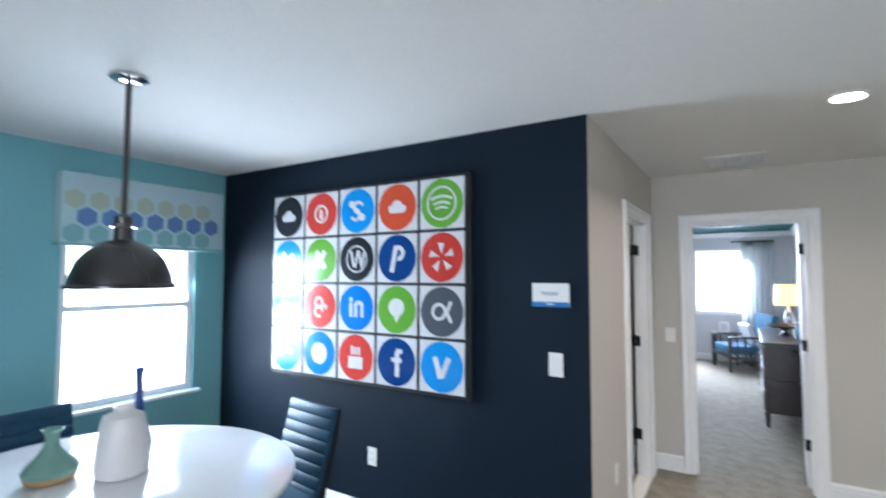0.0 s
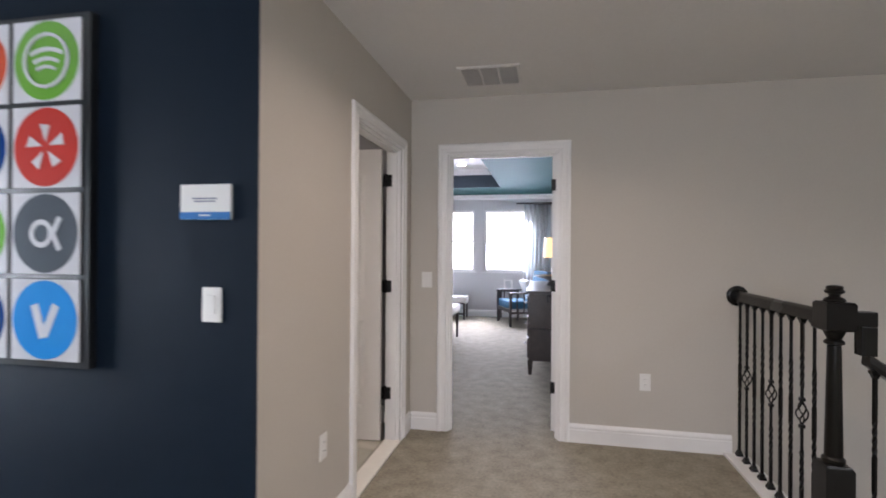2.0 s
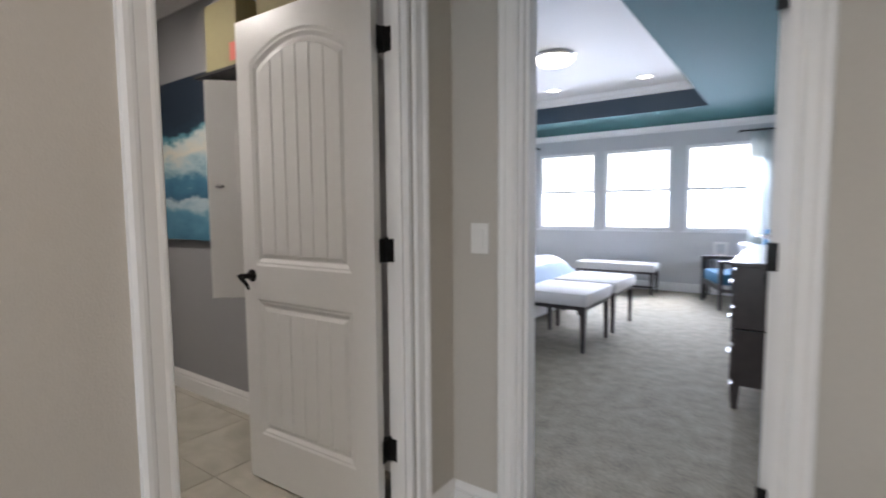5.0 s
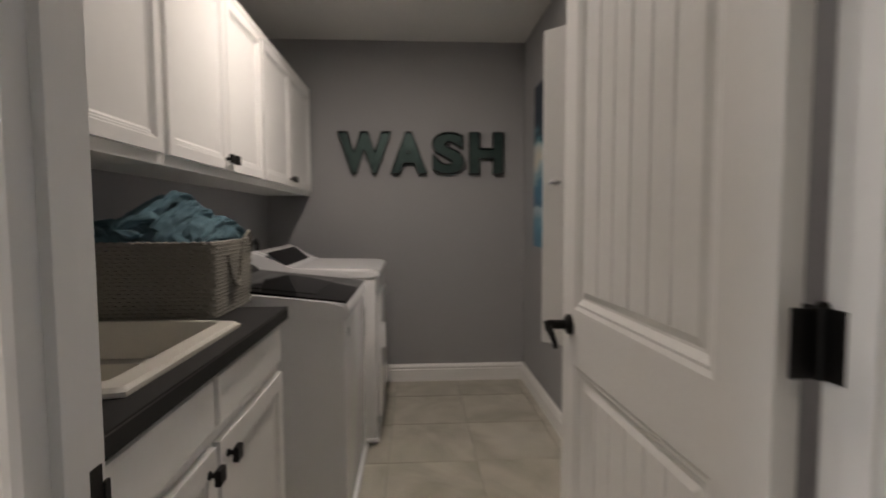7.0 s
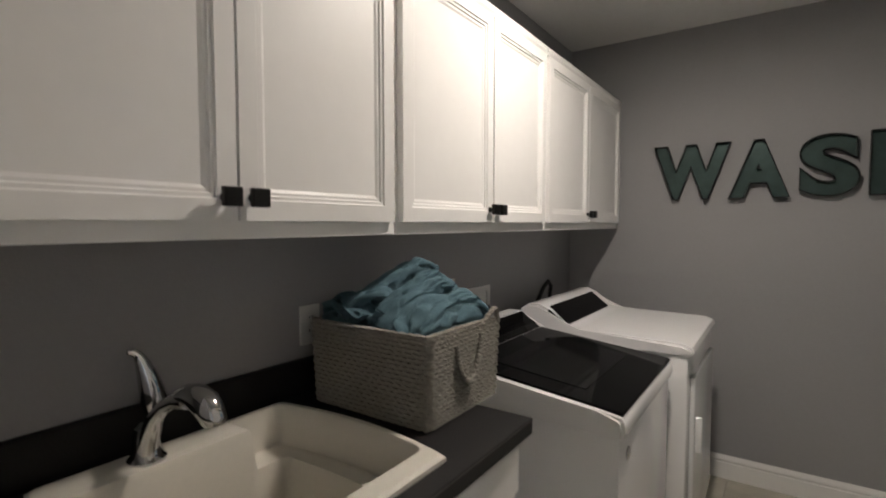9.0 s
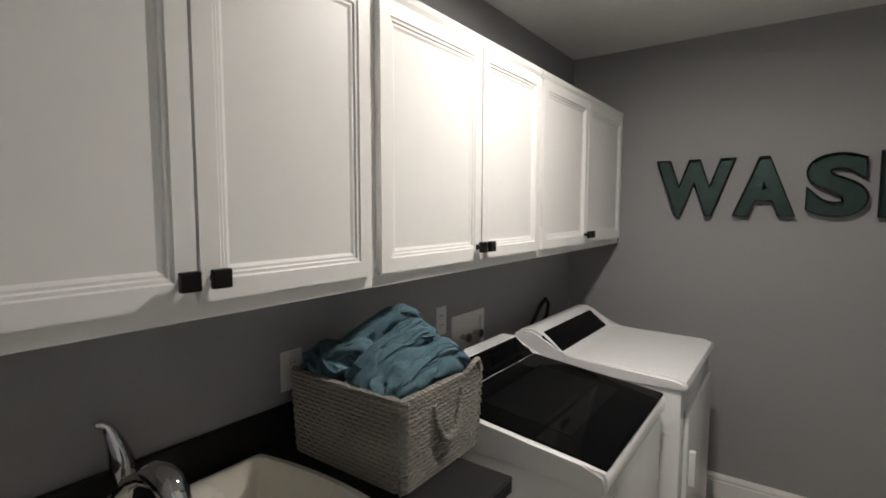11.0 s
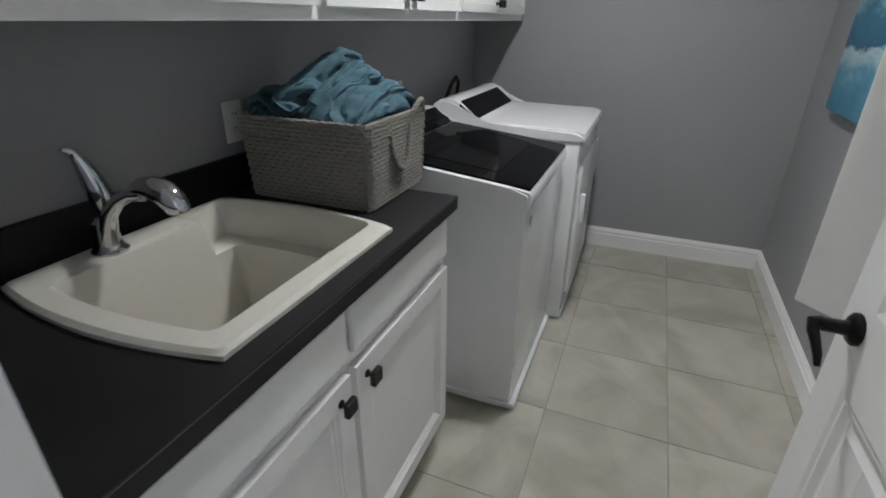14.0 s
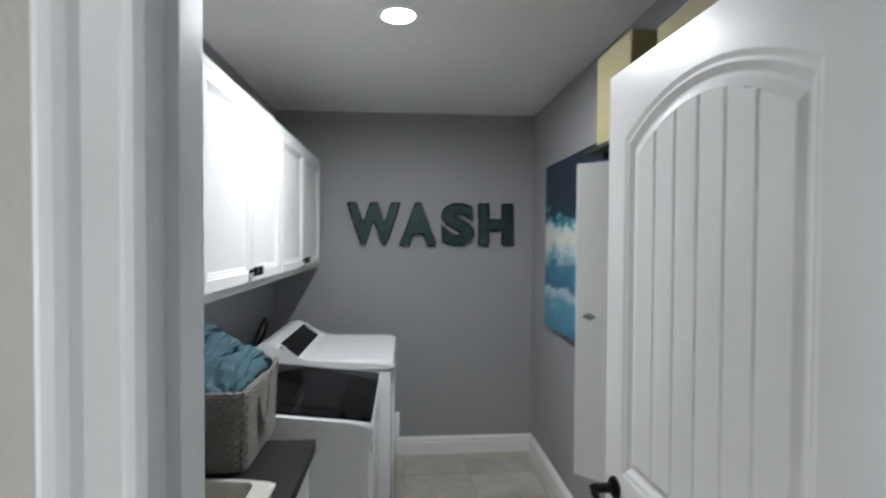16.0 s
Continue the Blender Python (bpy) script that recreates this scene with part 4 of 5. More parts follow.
# ironing cabinet with its door standing out, and a shelf above
o = holder("ironing_cabinet", pose(-0.955, 0.074, 0.800), "white wall-hung ironing board cabinet with its door ajar", "cabinet")
part("body", boxes((-0.385, 0.0, -0.095, 0.0, 0.0, 1.05), bevel=0.002), M_CAB, o)
d = part("door", boxes((0.0, 0.385, 0.0, 0.020, 0.0, 1.05), bevel=0.003), M_CAB, o, at=pose(-0.002, -0.100, 0, 0, 0, 225))
bm = lathe(bmesh.new(), [(0.006, 0.020), (0.006, 0.036), (0.011, 0.038), (0.011, 0.046)], 14, "y")
box(bm, -0.020, 0.020, 0.040, 0.047, -0.006, 0.006, bevel=0.002)
part("knob", moved(bm, pose(0.325, 0, 0.545)), M_CHROME, d, "small chrome turn knob", smooth=True)
part("rest_plate", boxes((0.165, 0.245, 0.020, 0.032, 0.52, 0.84), bevel=0.004), M_PLASTIC, d, "white moulded rest plate")
o = holder("wall_shelf", pose(-1.05, 0.074, 1.945), "thin dark shelf above the ironing cabinet", "shelf")
part("board", boxes((-0.56, 0.50, -0.22, 0.0, 0.0, 0.016), bevel=0.002), M_DARKPL, o)
for x in (-0.45, 0.40):
    part("bracket", boxes((x - 0.01, x + 0.01, -0.18, 0.0, -0.03, 0.0), bevel=0.002), M_DARKPL, o)
M_KHAKI = mat("card_khaki", (0.320, 0.281, 0.145), 0.7, 30, 0.05)
o = holder("storage_box", pose(-1.37, -0.03, 1.962), "khaki card storage box with a red and white label", "box")
part("body", boxes((-0.145, 0.145, -0.095, 0.095, 0.0, 0.35), bevel=0.004), M_KHAKI, o)
part("label", boxes((0.085, 0.140, -0.0975, -0.0955, 0.03, 0.12)), mat("label_red", (0.65, 0.16, 0.12), 0.5), o, "red and white paper label")
o = holder("storage_box", pose(-0.90, -0.03, 1.962), "khaki card storage box on the dark shelf", "box")
part("body", boxes((-0.15, 0.15, -0.095, 0.095, 0.0, 0.28), bevel=0.004), M_KHAKI, o)


def can_light(x, y, z, group, watt=14.0, colour=(1, 0.95, 0.88)):
    o = holder("recessed_light", pose(x, y, z), "white recessed ceiling downlight, switched on", "ceiling light", group)
    bm = bmesh.new()
    prof = [(0.068, 0.0), (0.068, -0.004), (0.085, -0.005), (0.092, 0.0)]
    rings = [[bm.verts.new((r * math.cos(a), r * math.sin(a), h)) for a in [2 * math.pi * i / 28 for i in range(28)]] for r, h in prof]
    for p, q in zip(rings, rings[1:]):
        for i in range(28):
            bm.faces.new((p[i], p[(i + 1) % 28], q[(i + 1) % 28], q[i]))
    part("trim_ring", bm, M_PLASTIC, o, smooth=True)
    part("lens", lathe(bmesh.new(), [(0.067, -0.001), (0.067, -0.003)], 28), glow("lens_lit", colour, watt), o, "glowing diffuser")


can_light(-1.65, -0.916, 2.515, "laundry downlights")


def tile_mat():
    m = mat("tile_stone", (0.47, 0.445, 0.385), 0.34, 6, 0.10, 0.04, 50, patch=2.2)
    n, l = m.node_tree.nodes, m.node_tree.links
    b = n["Principled BSDF"]
    src = b.inputs["Base Color"].links[0].from_socket
    co, inf = n.new("ShaderNodeTexCoord"), n.new("ShaderNodeObjectInfo")
    sh = n.new("ShaderNodeVectorMath")
    sh.operation = "MULTIPLY_ADD"
    sh.inputs[1].default_value = (1, 1, 1)
    sc = n.new("ShaderNodeVectorMath")
    sc.operation = "SCALE"
    sc.inputs[0].default_value = (17, 31, 9)
    l.new(inf.outputs["Random"], sc.inputs["Scale"])
    l.new(co.outputs["Object"], sh.inputs[0])
    l.new(sc.outputs[0], sh.inputs[2])
    t = n.new("ShaderNodeTexNoise")
    t.inputs["Scale"].default_value, t.inputs["Detail"].default_value, t.inputs["Distortion"].default_value = 3.0, 8, 0.9
    l.new(sh.outputs[0], t.inputs["Vector"])
    r = n.new("ShaderNodeValToRGB")
    r.color_ramp.elements[0].position, r.color_ramp.elements[0].color = 0.34, (0.74, 0.73, 0.68, 1)
    r.color_ramp.elements[1].position, r.color_ramp.elements[1].color = 0.66, (1.04, 1.04, 1.02, 1)
    l.new(t.outputs["Fac"], r.inputs[0])
    x = n.new("ShaderNodeVectorMath")
    x.operation = "MULTIPLY"
    l.new(src, x.inputs[0])
    l.new(r.outputs[0], x.inputs[1])
    l.new(x.outputs[0], b.inputs["Base Color"])
    return m


# tiled laundry floor
_floor = thing("floor_laundry", boxes((-3.22, -0.05, -1.815, 0.075, -0.2, -0.004)), mat("grout_grey", (0.29, 0.27, 0.23), 0.85, 80, 0.1), "beige stone-look square tile floor with grey grout", "floor", kind="structure")
M_TILE = tile_mat()
_shapes = {}
PX, PY = 0.4615, 0.4510
for i in range(-7, 1):
    for j in range(-4, 2):
        a0, a1 = max(-3.218, -0.122 + i * PX), min(-0.052, -0.122 + (i + 1) * PX)
        b0, b1 = max(-1.813, -0.437 + j * PY), min(0.073, -0.437 + (j + 1) * PY)
        if a1 - a0 < 0.01 or b1 - b0 < 0.01:
            continue
        key = (round(a1 - a0, 3), round(b1 - b0, 3))
        if key not in _shapes:
            w, d = (key[0] - 0.004) / 2, (key[1] - 0.004) / 2
            _shapes[key] = mesh_from(boxes((-w, w, -d, d, -0.008, 0.0), bevel=0.0012), "tile", M_TILE)
        p = new("tile", _shapes[key])
        p.parent = _floor
        p.location = ((a0 + a1) / 2, (b0 + b1) / 2, 0.0)


# ---- hall ----
can_light(1.12, -1.60, CEIL, "hall downlights")
# unseen downlight, added to go with the warm loft fill
can_light(1.60, -5.40, CEIL, "hall downlights")
# unseen downlight, added where the stair-side light is assumed to hang
can_light(4.15, -3.30, CEIL, "hall downlights")
o = holder("ceiling_vent", pose(0.64, -0.43, CEIL), "white louvred return-air grille in the hall ceiling", "vent")
part("frame", boxes((-0.19, 0.19, -0.175, -0.155, -0.010, 0.0), (-0.19, 0.19, 0.155, 0.175, -0.010, 0.0), (-0.19, -0.17, -0.155, 0.155, -0.010, 0.0), (0.17, 0.19, -0.155, 0.155, -0.010, 0.0), (-0.062, -0.052, -0.155, 0.155, -0.010, 0.0), (0.052, 0.062, -0.155, 0.155, -0.010, 0.0)), M_CEIL, o)
part("backing", boxes((-0.17, 0.17, -0.155, 0.155, -0.002, -0.001)), M_CEIL, o)
_sl = mesh_from(moved(boxes((-0.17, 0.17, -0.006, 0.006, -0.0006, 0.0006)), pose(0, 0, 0, 35)), "slat", M_CEIL)
for i in range(22):
    p = new("slat", _sl)
    p.parent = o
    p.location = (0, -0.148 + i * 0.0141, -0.006)
plate("outlet", pose(1.661, 0, 0.446))
plate("light_switch", pose(0.128, 0, 1.116), 0.078, 0.116, "switch", "white rocker light switch beside the bedroom door")
plate("outlet", pose(0, -1.475, 0.440, 0, 0, 90))
plate("light_switch", pose(-0.180, -2.0, 1.138), 0.078, 0.125, "switch", "white rocker light switch on the navy wall")
plate("outlet", pose(-1.424, -2.0, 0.428))
o = holder("sign", pose(-0.204, -2.0, 1.505), "small white notice plaque with a blue band", "sign")
part("board", boxes((-0.102, 0.102, -0.012, 0.0, -0.063, 0.063), bevel=0.002), M_PLASTIC, o)
part("band", boxes((-0.102, 0.102, -0.0145, -0.0125, -0.063, -0.036)), mat("print_blue", (0.02, 0.16, 0.42), 0.4), o, "printed blue band")
M_INK = mat("print_ink_grey", (0.25, 0.27, 0.32), 0.5)
for z, w in ((0.012, 0.05), (0.002, 0.042), (-0.048, 0.022)):
    part("line_of_print", boxes((-w, w, -0.0155, -0.0148, z - 0.003, z + 0.003)), M_INK if z > -0.03 else M_PLASTIC, o)

# stair rail
M_WOODBLK = mat("wood_espresso", (0.0045, 0.004, 0.0035), 0.28, 30, 0.25, 0.1, 60, spec=0.3)
RX = 2.228
thing("stair_curb", boxes((2.145, 2.285, -1.20, -0.016, 0.0, 0.020), bevel=0.004), M_TRIM, "white painted curb under the stair rail", "curb")
thing("trim_stair_skirt", boxes((2.195, 2.215, -2.2, 0.0, -0.35, -0.001)), M_TRIM, "white painted skirt of the stairwell edge", "trim", kind="structure")


def turned_square(bm, x, y, rows):
    """A post of square blocks: (half width, z) rows."""
    rings = [[bm.verts.new((x + sx * r, y + sy * r, z)) for sx, sy in ((-1, -1), (1, -1), (1, 1), (-1, 1))] for r, z in rows]
    for a, b in zip(rings, rings[1:]):
        for i in range(4):
            bm.faces.new((a[i], a[(i + 1) % 4], b[(i + 1) % 4], b[i]))
    bm.faces.new(rings[0])
    bm.faces.new(rings[-1])


def baluster_mesh(kind, z0, z1):
    """A wrought bar with twists, and a basket in the middle for some."""
    bm = bmesh.new()
    h, r = z1 - z0, 0.0085
    mid = z0 + h * 0.53
    n = 60
    pts, tw = [], []
    for i in range(n + 1):
        z = z0 + h * i / n
        if kind == "basket" and abs(z - mid) < 0.055:
            continue
        pts.append(z)
    ang = 0.0
    prev = None
    segs = [[z for z in pts if z < mid], [z for z in pts if z >= mid]] if kind == "basket" else [pts]
    for seg in segs:
        prev = None
        for z in seg:
            f = (z - z0) / h
            twist = (0.16 < f < 0.36) or (0.66 < f < 0.86) if kind == "basket" else (0.28 < f < 0.46) or (0.60 < f < 0.78)
            ang += 0.62 if twist else 0.0
            ring = [bm.verts.new((r * math.cos(ang + math.pi * (k + 0.5) / 2) * 1.2, r * math.sin(ang + math.pi * (k + 0.5) / 2) * 1.2, z)) for k in range(4)]
            if prev:
                for k in range(4):
                    bm.faces.new((prev[k], prev[(k + 1) % 4], ring[(k + 1) % 4], ring[k]))
            else:
                bm.faces.new(ring)
            prev = ring
        bm.faces.new(prev)
    if kind == "basket":
        for k in range(4):
            tube(bm, [(0.026 * math.sin(math.pi * t / 10) * math.cos(k * math.pi / 2 + t * 0.28), 0.026 * math.sin(math.pi * t / 10) * math.sin(k * math.pi / 2 + t * 0.28), mid - 0.058 + 0.116 * t / 10) for t in range(11)], 0.0038, 5)
        for s in (-1, 1):
            box(bm, -0.011, 0.011, -0.011, 0.011, mid + s * 0.066 - 0.008, mid + s * 0.066 + 0.008)
    turned_square(bm, 0, 0, [(0.019, z0), (0.019, z0 + 0.010), (0.012, z0 + 0.024), (0.012, z0 + 0.032)])
    turned_square(bm, 0, 0, [(0.011, z1 - 0.030), (0.011, z1 - 0.022), (0.018, z1 - 0.008), (0.018, z1)])
    return mesh_from(bm, "baluster", M_BLACK)


o = holder("stair_railing", pose(0, 0, 0), "dark wooden stair railing with twisted iron balusters", "railing")
rail = [(-0.030, 0.0), (-0.030, 0.022), (-0.024, 0.050), (-0.012, 0.060), (0.012, 0.060), (0.024, 0.050), (0.030, 0.022), (0.030, 0.0)]
part("handrail", prism(bmesh.new(), rail, (RX, -0.020, 1.022), (RX, -1.05, 1.022), (1, 0, 0), (0, 0, 1)), M_WOODBLK, o)
part("rosette", moved(lathe(bmesh.new(), [(0.066, 0.0), (0.066, -0.008), (0.058, -0.014), (0.050, -0.015), (0.045, -0.021)], 28, "y"), pose(RX, 0, 1.050)), M_WOODBLK, o, "round wooden wall rosette", smooth=True)
n = part("newel_post", bmesh.new(), M_WOODBLK, o)
bm = bmesh.new()
turned_square(bm, RX, -1.105, [(0.056, 0.0), (0.056, 0.405), (0.046, 0.42)])
moved_post = lathe(bmesh.new(), [(0.040, 0.42), (0.044, 0.43), (0.044, 0.442), (0.034, 0.452), (0.035, 0.46), (0.027, 0.90), (0.026, 0.935), (0.038, 0.942), (0.038, 0.952), (0.027, 0.962), (0.042, 0.995), (0.048, 1.0)], 24)
bmesh.ops.translate(moved_post, verts=moved_post.verts, vec=(RX, -1.105, 0))
tmp = bpy.data.meshes.new("tmp")
moved_post.to_mesh(tmp)
bm.from_mesh(tmp)
turned_square(bm, RX, -1.105, [(0.050, 1.0), (0.058, 1.008), (0.058, 1.115), (0.050, 1.125)])
moved_post.clear()
lathe(moved_post, [(0.040, 1.125), (0.042, 1.132), (0.036, 1.140), (0.020, 1.148), (0.022, 1.156), (0.036, 1.164), (0.038, 1.172), (0.030, 1.180), (0.033, 1.186), (0.028, 1.194), (0.010, 1.198)], 24)
bmesh.ops.translate(moved_post, verts=moved_post.verts, vec=(RX, -1.105, 0))
moved_post.to_mesh(tmp)
moved_post.free()
bm.from_mesh(tmp)
bpy.data.meshes.remove(tmp)
n.data = mesh_from(bm, "newel_post", M_WOODBLK, True)
_plain, _bask = baluster_mesh("plain", 0.020, 1.022), baluster_mesh("basket", 0.020, 1.022)
for i in range(9):
    p = new("baluster", _bask if i in (1, 4, 7) else _plain)
    p.parent = o
    p.location = (RX, -0.055 - i * 0.1115, 0)
part("easing", boxes((RX + 0.055, RX + 0.150, -1.135, -1.075, 1.022, 1.085), (RX + 0.090, RX + 0.150, -1.134, -1.076, 0.895, 1.022), bevel=0.004), M_WOODBLK, o, "stepped gooseneck of the handrail")
part("sloping_rail", prism(bmesh.new(), rail, (RX + 0.12, -1.105, 0.850), (4.40, -1.105, -0.62), (0, 1, 0), (0, 0, 1)), M_WOODBLK, o)
for i in range(8):
    x = RX + 0.155 + i * 0.13
    z1 = 0.850 - (x - RX - 0.12) * 0.716
    p = part("baluster", bmesh.new(), M_BLACK, o, at=pose(x, -1.105, 0))
    p.data = baluster_mesh("plain", z1 - 0.93, z1 + 0.004)
_st = holder("stairs", pose(0, 0, 0), "carpeted flight of stairs going down", "stairs", kind="structure")
for i in range(8):
    part("step", boxes((2.215 + i * 0.27, 2.50 + i * 0.27, -2.2, -1.06, -0.185 * (i + 1) - 0.16, -0.185 * (i + 1)), bevel=0.012), M_CARPET, _st)

# ---- dining corner ----
M_ARTW = mat("print_white", (0.56, 0.56, 0.58), 0.15, 10, 0.01, spec=0.3)
M_ARTBLK = mat("art_frame_black", (0.010, 0.011, 0.013), 0.35, 30, 0.1)
_cols = {}


def print_mat(c):
    if c not in _cols:
        _cols[c] = mat("print_colour", c, 0.15, 10, 0.02, spec=0.35, coat=0.08)
    return _cols[c]


def disc(x, z, r, y, n=36):
    bm = lathe(bmesh.new(), [(r, 0), (r, -0.0008)], n, "y")
    return moved(bm, pose(x, y, z))


def flat(y, *quads):
    """Flat printed shapes: each a list of (x, z) corners."""
    bm = bmesh.new()
    for i, q in enumerate(quads):
        a = [bm.verts.new((x, y, z)) for x, z in q]
        b = [bm.verts.new((x, y - 0.0006 - 0.00005 * i, z)) for x, z in q]
        bm.faces.new(a)
        bm.faces.new(b)
        k = len(q)
        for i in range(k):
            bm.faces.new((a[i], a[(i + 1) % k], b[(i + 1) % k], b[i]))
    return bm


def bar(x, z, w, h, turn=0.0):
    c, s = math.cos(radians(turn)), math.sin(radians(turn))
    return [(x + c * a - s * b, z + s * a + c * b) for a, b in ((-w, -h), (w, -h), (w, h), (-w, h))]


def blob(x, z, rx, rz, n=18):
    return [(x + rx * math.cos(2 * math.pi * i / n), z + rz * math.sin(2 * math.pi * i / n)) for i in range(n)]


def ringshape(x, z, r, w, a0=0, a1=360, n=20):
    qs = []
    for i in range(n):
        p, q = radians(a0 + (a1 - a0) * i / n), radians(a0 + (a1 - a0) * (i + 1) / n)
        qs.append([(x + k * math.cos(t), z + k * math.sin(t)) for k, t in ((r, p), (r + w, p), (r + w, q), (r, q))])
    return qs


GLYPHS = {
    "cloud": [blob(-0.04, -0.01, 0.03, 0.025), blob(0.0, 0.01, 0.04, 0.035), blob(0.045, -0.01, 0.028, 0.024), bar(0, -0.025, 0.055, 0.012)],
    "ring": ringshape(0, 0, 0.050, 0.016) + [bar(0, -0.005, 0.014, 0.034)],
    "twin": ringshape(0.012, 0.022, 0.026, 0.020, 20, 270) + ringshape(-0.012, -0.026, 0.026, 0.020, -160, 90) + [blob(-0.045, 0.045, 0.025, 0.025), blob(0.045, -0.045, 0.025, 0.025)],
    "arcs": ringshape(0, -0.115, 0.150, 0.016, 62, 118) + ringshape(0, -0.115, 0.115, 0.014, 62, 118) + ringshape(0, -0.115, 0.085, 0.012, 62, 118) + ringshape(0, 0, 0.094, 0.012),
    "bird": [blob(-0.005, 0, 0.055, 0.030), blob(0.045, 0.03, 0.024, 0.024), bar(-0.03, 0.03, 0.018, 0.04, 40)],
    "cross": [bar(0, 0, 0.022, 0.075, 35), bar(0, 0, 0.022, 0.075, -35), bar(-0.035, 0, 0.016, 0.06)],
    "wheel": ringshape(0, 0, 0.082, 0.010) + [bar(-0.035, 0, 0.009, 0.058, 14), bar(0.0, 0, 0.009, 0.058, -14), bar(0.032, 0, 0.009, 0.058, 14), bar(0.058, 0.005, 0.008, 0.050, -14)],
    "slant": [bar(-0.022, -0.005, 0.016, 0.085, -12)] + ringshape(0.012, 0.032, 0.022, 0.028, -100, 100),
    "burst": [[(0.018 * math.cos(radians(t)), 0.018 * math.sin(radians(t))), (0.085 * math.cos(radians(t - 15)), 0.085 * math.sin(radians(t - 15))), (0.092 * math.cos(radians(t + 15)), 0.092 * math.sin(radians(t + 15)))] for t in (20, 92, 164, 236, 308)],
    "hook": ringshape(-0.01, 0.026, 0.026, 0.018) + ringshape(-0.01, -0.035, 0.026, 0.018, 0, 300) + [bar(0.055, 0.0, 0.020, 0.006), bar(0.055, 0.0, 0.006, 0.020)],
    "posts": [bar(-0.045, -0.014, 0.014, 0.048), blob(-0.045, 0.055, 0.016, 0.016), bar(-0.002, -0.014, 0.013, 0.048), bar(0.052, -0.022, 0.013, 0.040)] + ringshape(0.025, 0.008, 0.016, 0.026, 0, 180),
    "bubble": [blob(0, 0.014, 0.062, 0.058), [(-0.02, -0.035), (0.03, -0.035), (-0.005, -0.085)]],
    "loop": ringshape(-0.018, 0, 0.034, 0.020) + [bar(0.052, 0.030, 0.011, 0.036, -28), bar(0.052, -0.030, 0.011, 0.036, 28)],
    "plain": [blob(0, 0, 0.075, 0.075, 28)],
    "screen": [bar(0, -0.035, 0.062, 0.040), bar(-0.03, 0.045, 0.010, 0.030), bar(0.0, 0.042, 0.010, 0.026), bar(0.03, 0.042, 0.010, 0.026)],
    "mast": [bar(0.008, -0.012, 0.016, 0.080), bar(0.004, 0.012, 0.040, 0.014), bar(0.026, 0.068, 0.022, 0.014)],
    "vee": [bar(-0.026, -0.005, 0.018, 0.066, 18), bar(0.026, -0.002, 0.017, 0.066, -24)],
    "drops": [blob(-0.03, 0.02, 0.03, 0.02), blob(0.035, -0.01, 0.03, 0.022)],
}
BLK, RED, BLU, ORG, GRN, SKY, NVY, GRY = (0.018, 0.020, 0.026), (0.46, 0.045, 0.035), (0.006, 0.15, 0.48), (0.50, 0.070, 0.03), (0.11, 0.31, 0.035), (0.012, 0.22, 0.56), (0.006, 0.040, 0.17), (0.075, 0.085, 0.10)
ROWS = ((("cloud", BLK), ("ring", RED), ("twin", SKY), ("cloud", ORG), ("arcs", GRN)), (("bird", SKY), ("cross", GRN), ("wheel", BLK), ("slant", NVY), ("burst", RED)),
        (("drops", BLU), ("hook", RED), ("posts", BLU), ("bubble", GRN), ("loop", GRY)), (("drops", SKY), ("plain", BLU), ("screen", RED), ("mast", NVY), ("vee", SKY)))
o = holder("wall_art", pose(-2.39, -2.0, 0.900), "grid of twenty glossy printed icon tiles on black backing", "wall art")
part("backing", boxes((-0.005, 1.715, -0.034, 0.0, -0.015, 1.320), bevel=0.002), M_ARTBLK, o)
CW, RH = 1.690 / 5, 1.310 / 4
_tile = boxes((-0.158, 0.158, -0.041, -0.034, -0.154, 0.154), bevel=0.002)
_tile = mesh_from(_tile, "print_tile", M_ARTW)
for r in range(4):
    for c in range(5):
        g, col = ROWS[r][c]
        p = new("print_tile", _tile)
        p.parent = o
        p.location = ((c + 0.5) * CW, 0, 1.310 - (r + 0.5) * RH)
        part("disc", disc(0, 0, 0.150, -0.0410), print_mat(col), p)
        part("emblem", flat(-0.0420, *GLYPHS[g]), M_ARTW, p)

# window, valance and sill on the teal wall
M_VINYL = mat("vinyl_white", (0.82, 0.82, 0.82), 0.35, 20, 0.02)
M_PANE = glass("window_glass")


def window(name, axis, a0, a1, z0, z1, t, inward, meet=0.5, label="white vinyl single-hung window", sill=0.05):
    """A single-hung window in the middle of its wall. inward: the sign of the way to the room."""
    o = holder(name, pose(0, 0, 0), label, "window", kind="structure")

    def b(n, p, q, d0, d1, lo, hi, ma=M_VINYL, par=o):
        d0, d1 = sorted((t + inward * d0, t + inward * d1))
        return part(n, boxes((p, q, d0, d1, lo, hi) if axis == "x" else (d0, d1, p, q, lo, hi), bevel=0.002 if ma is M_VINYL else 0), ma, par)
    f = 0.045
    b("window_frame", a0, a0 + f, -0.03, 0.03, z0, z1)
    b("window_frame", a1 - f, a1, -0.03, 0.03, z0, z1)
    b("window_frame", a0 + f, a1 - f, -0.03, 0.03, z1 - f, z1)
    b("window_frame", a0 + f, a1 - f, -0.03, 0.03, z0, z0 + f)
    m = z0 + (z1 - z0) * meet
    b("meeting_rail", a0 + f, a1 - f, -0.02, 0.025, m - 0.02, m + 0.02)
    for lo, hi in ((z0 + f, m - 0.02), (m + 0.02, z1 - f)):
        g = b("pane", a0 + f, a1 - f, -0.003, 0.003, lo, hi, M_PANE)
        g.visible_shadow = False
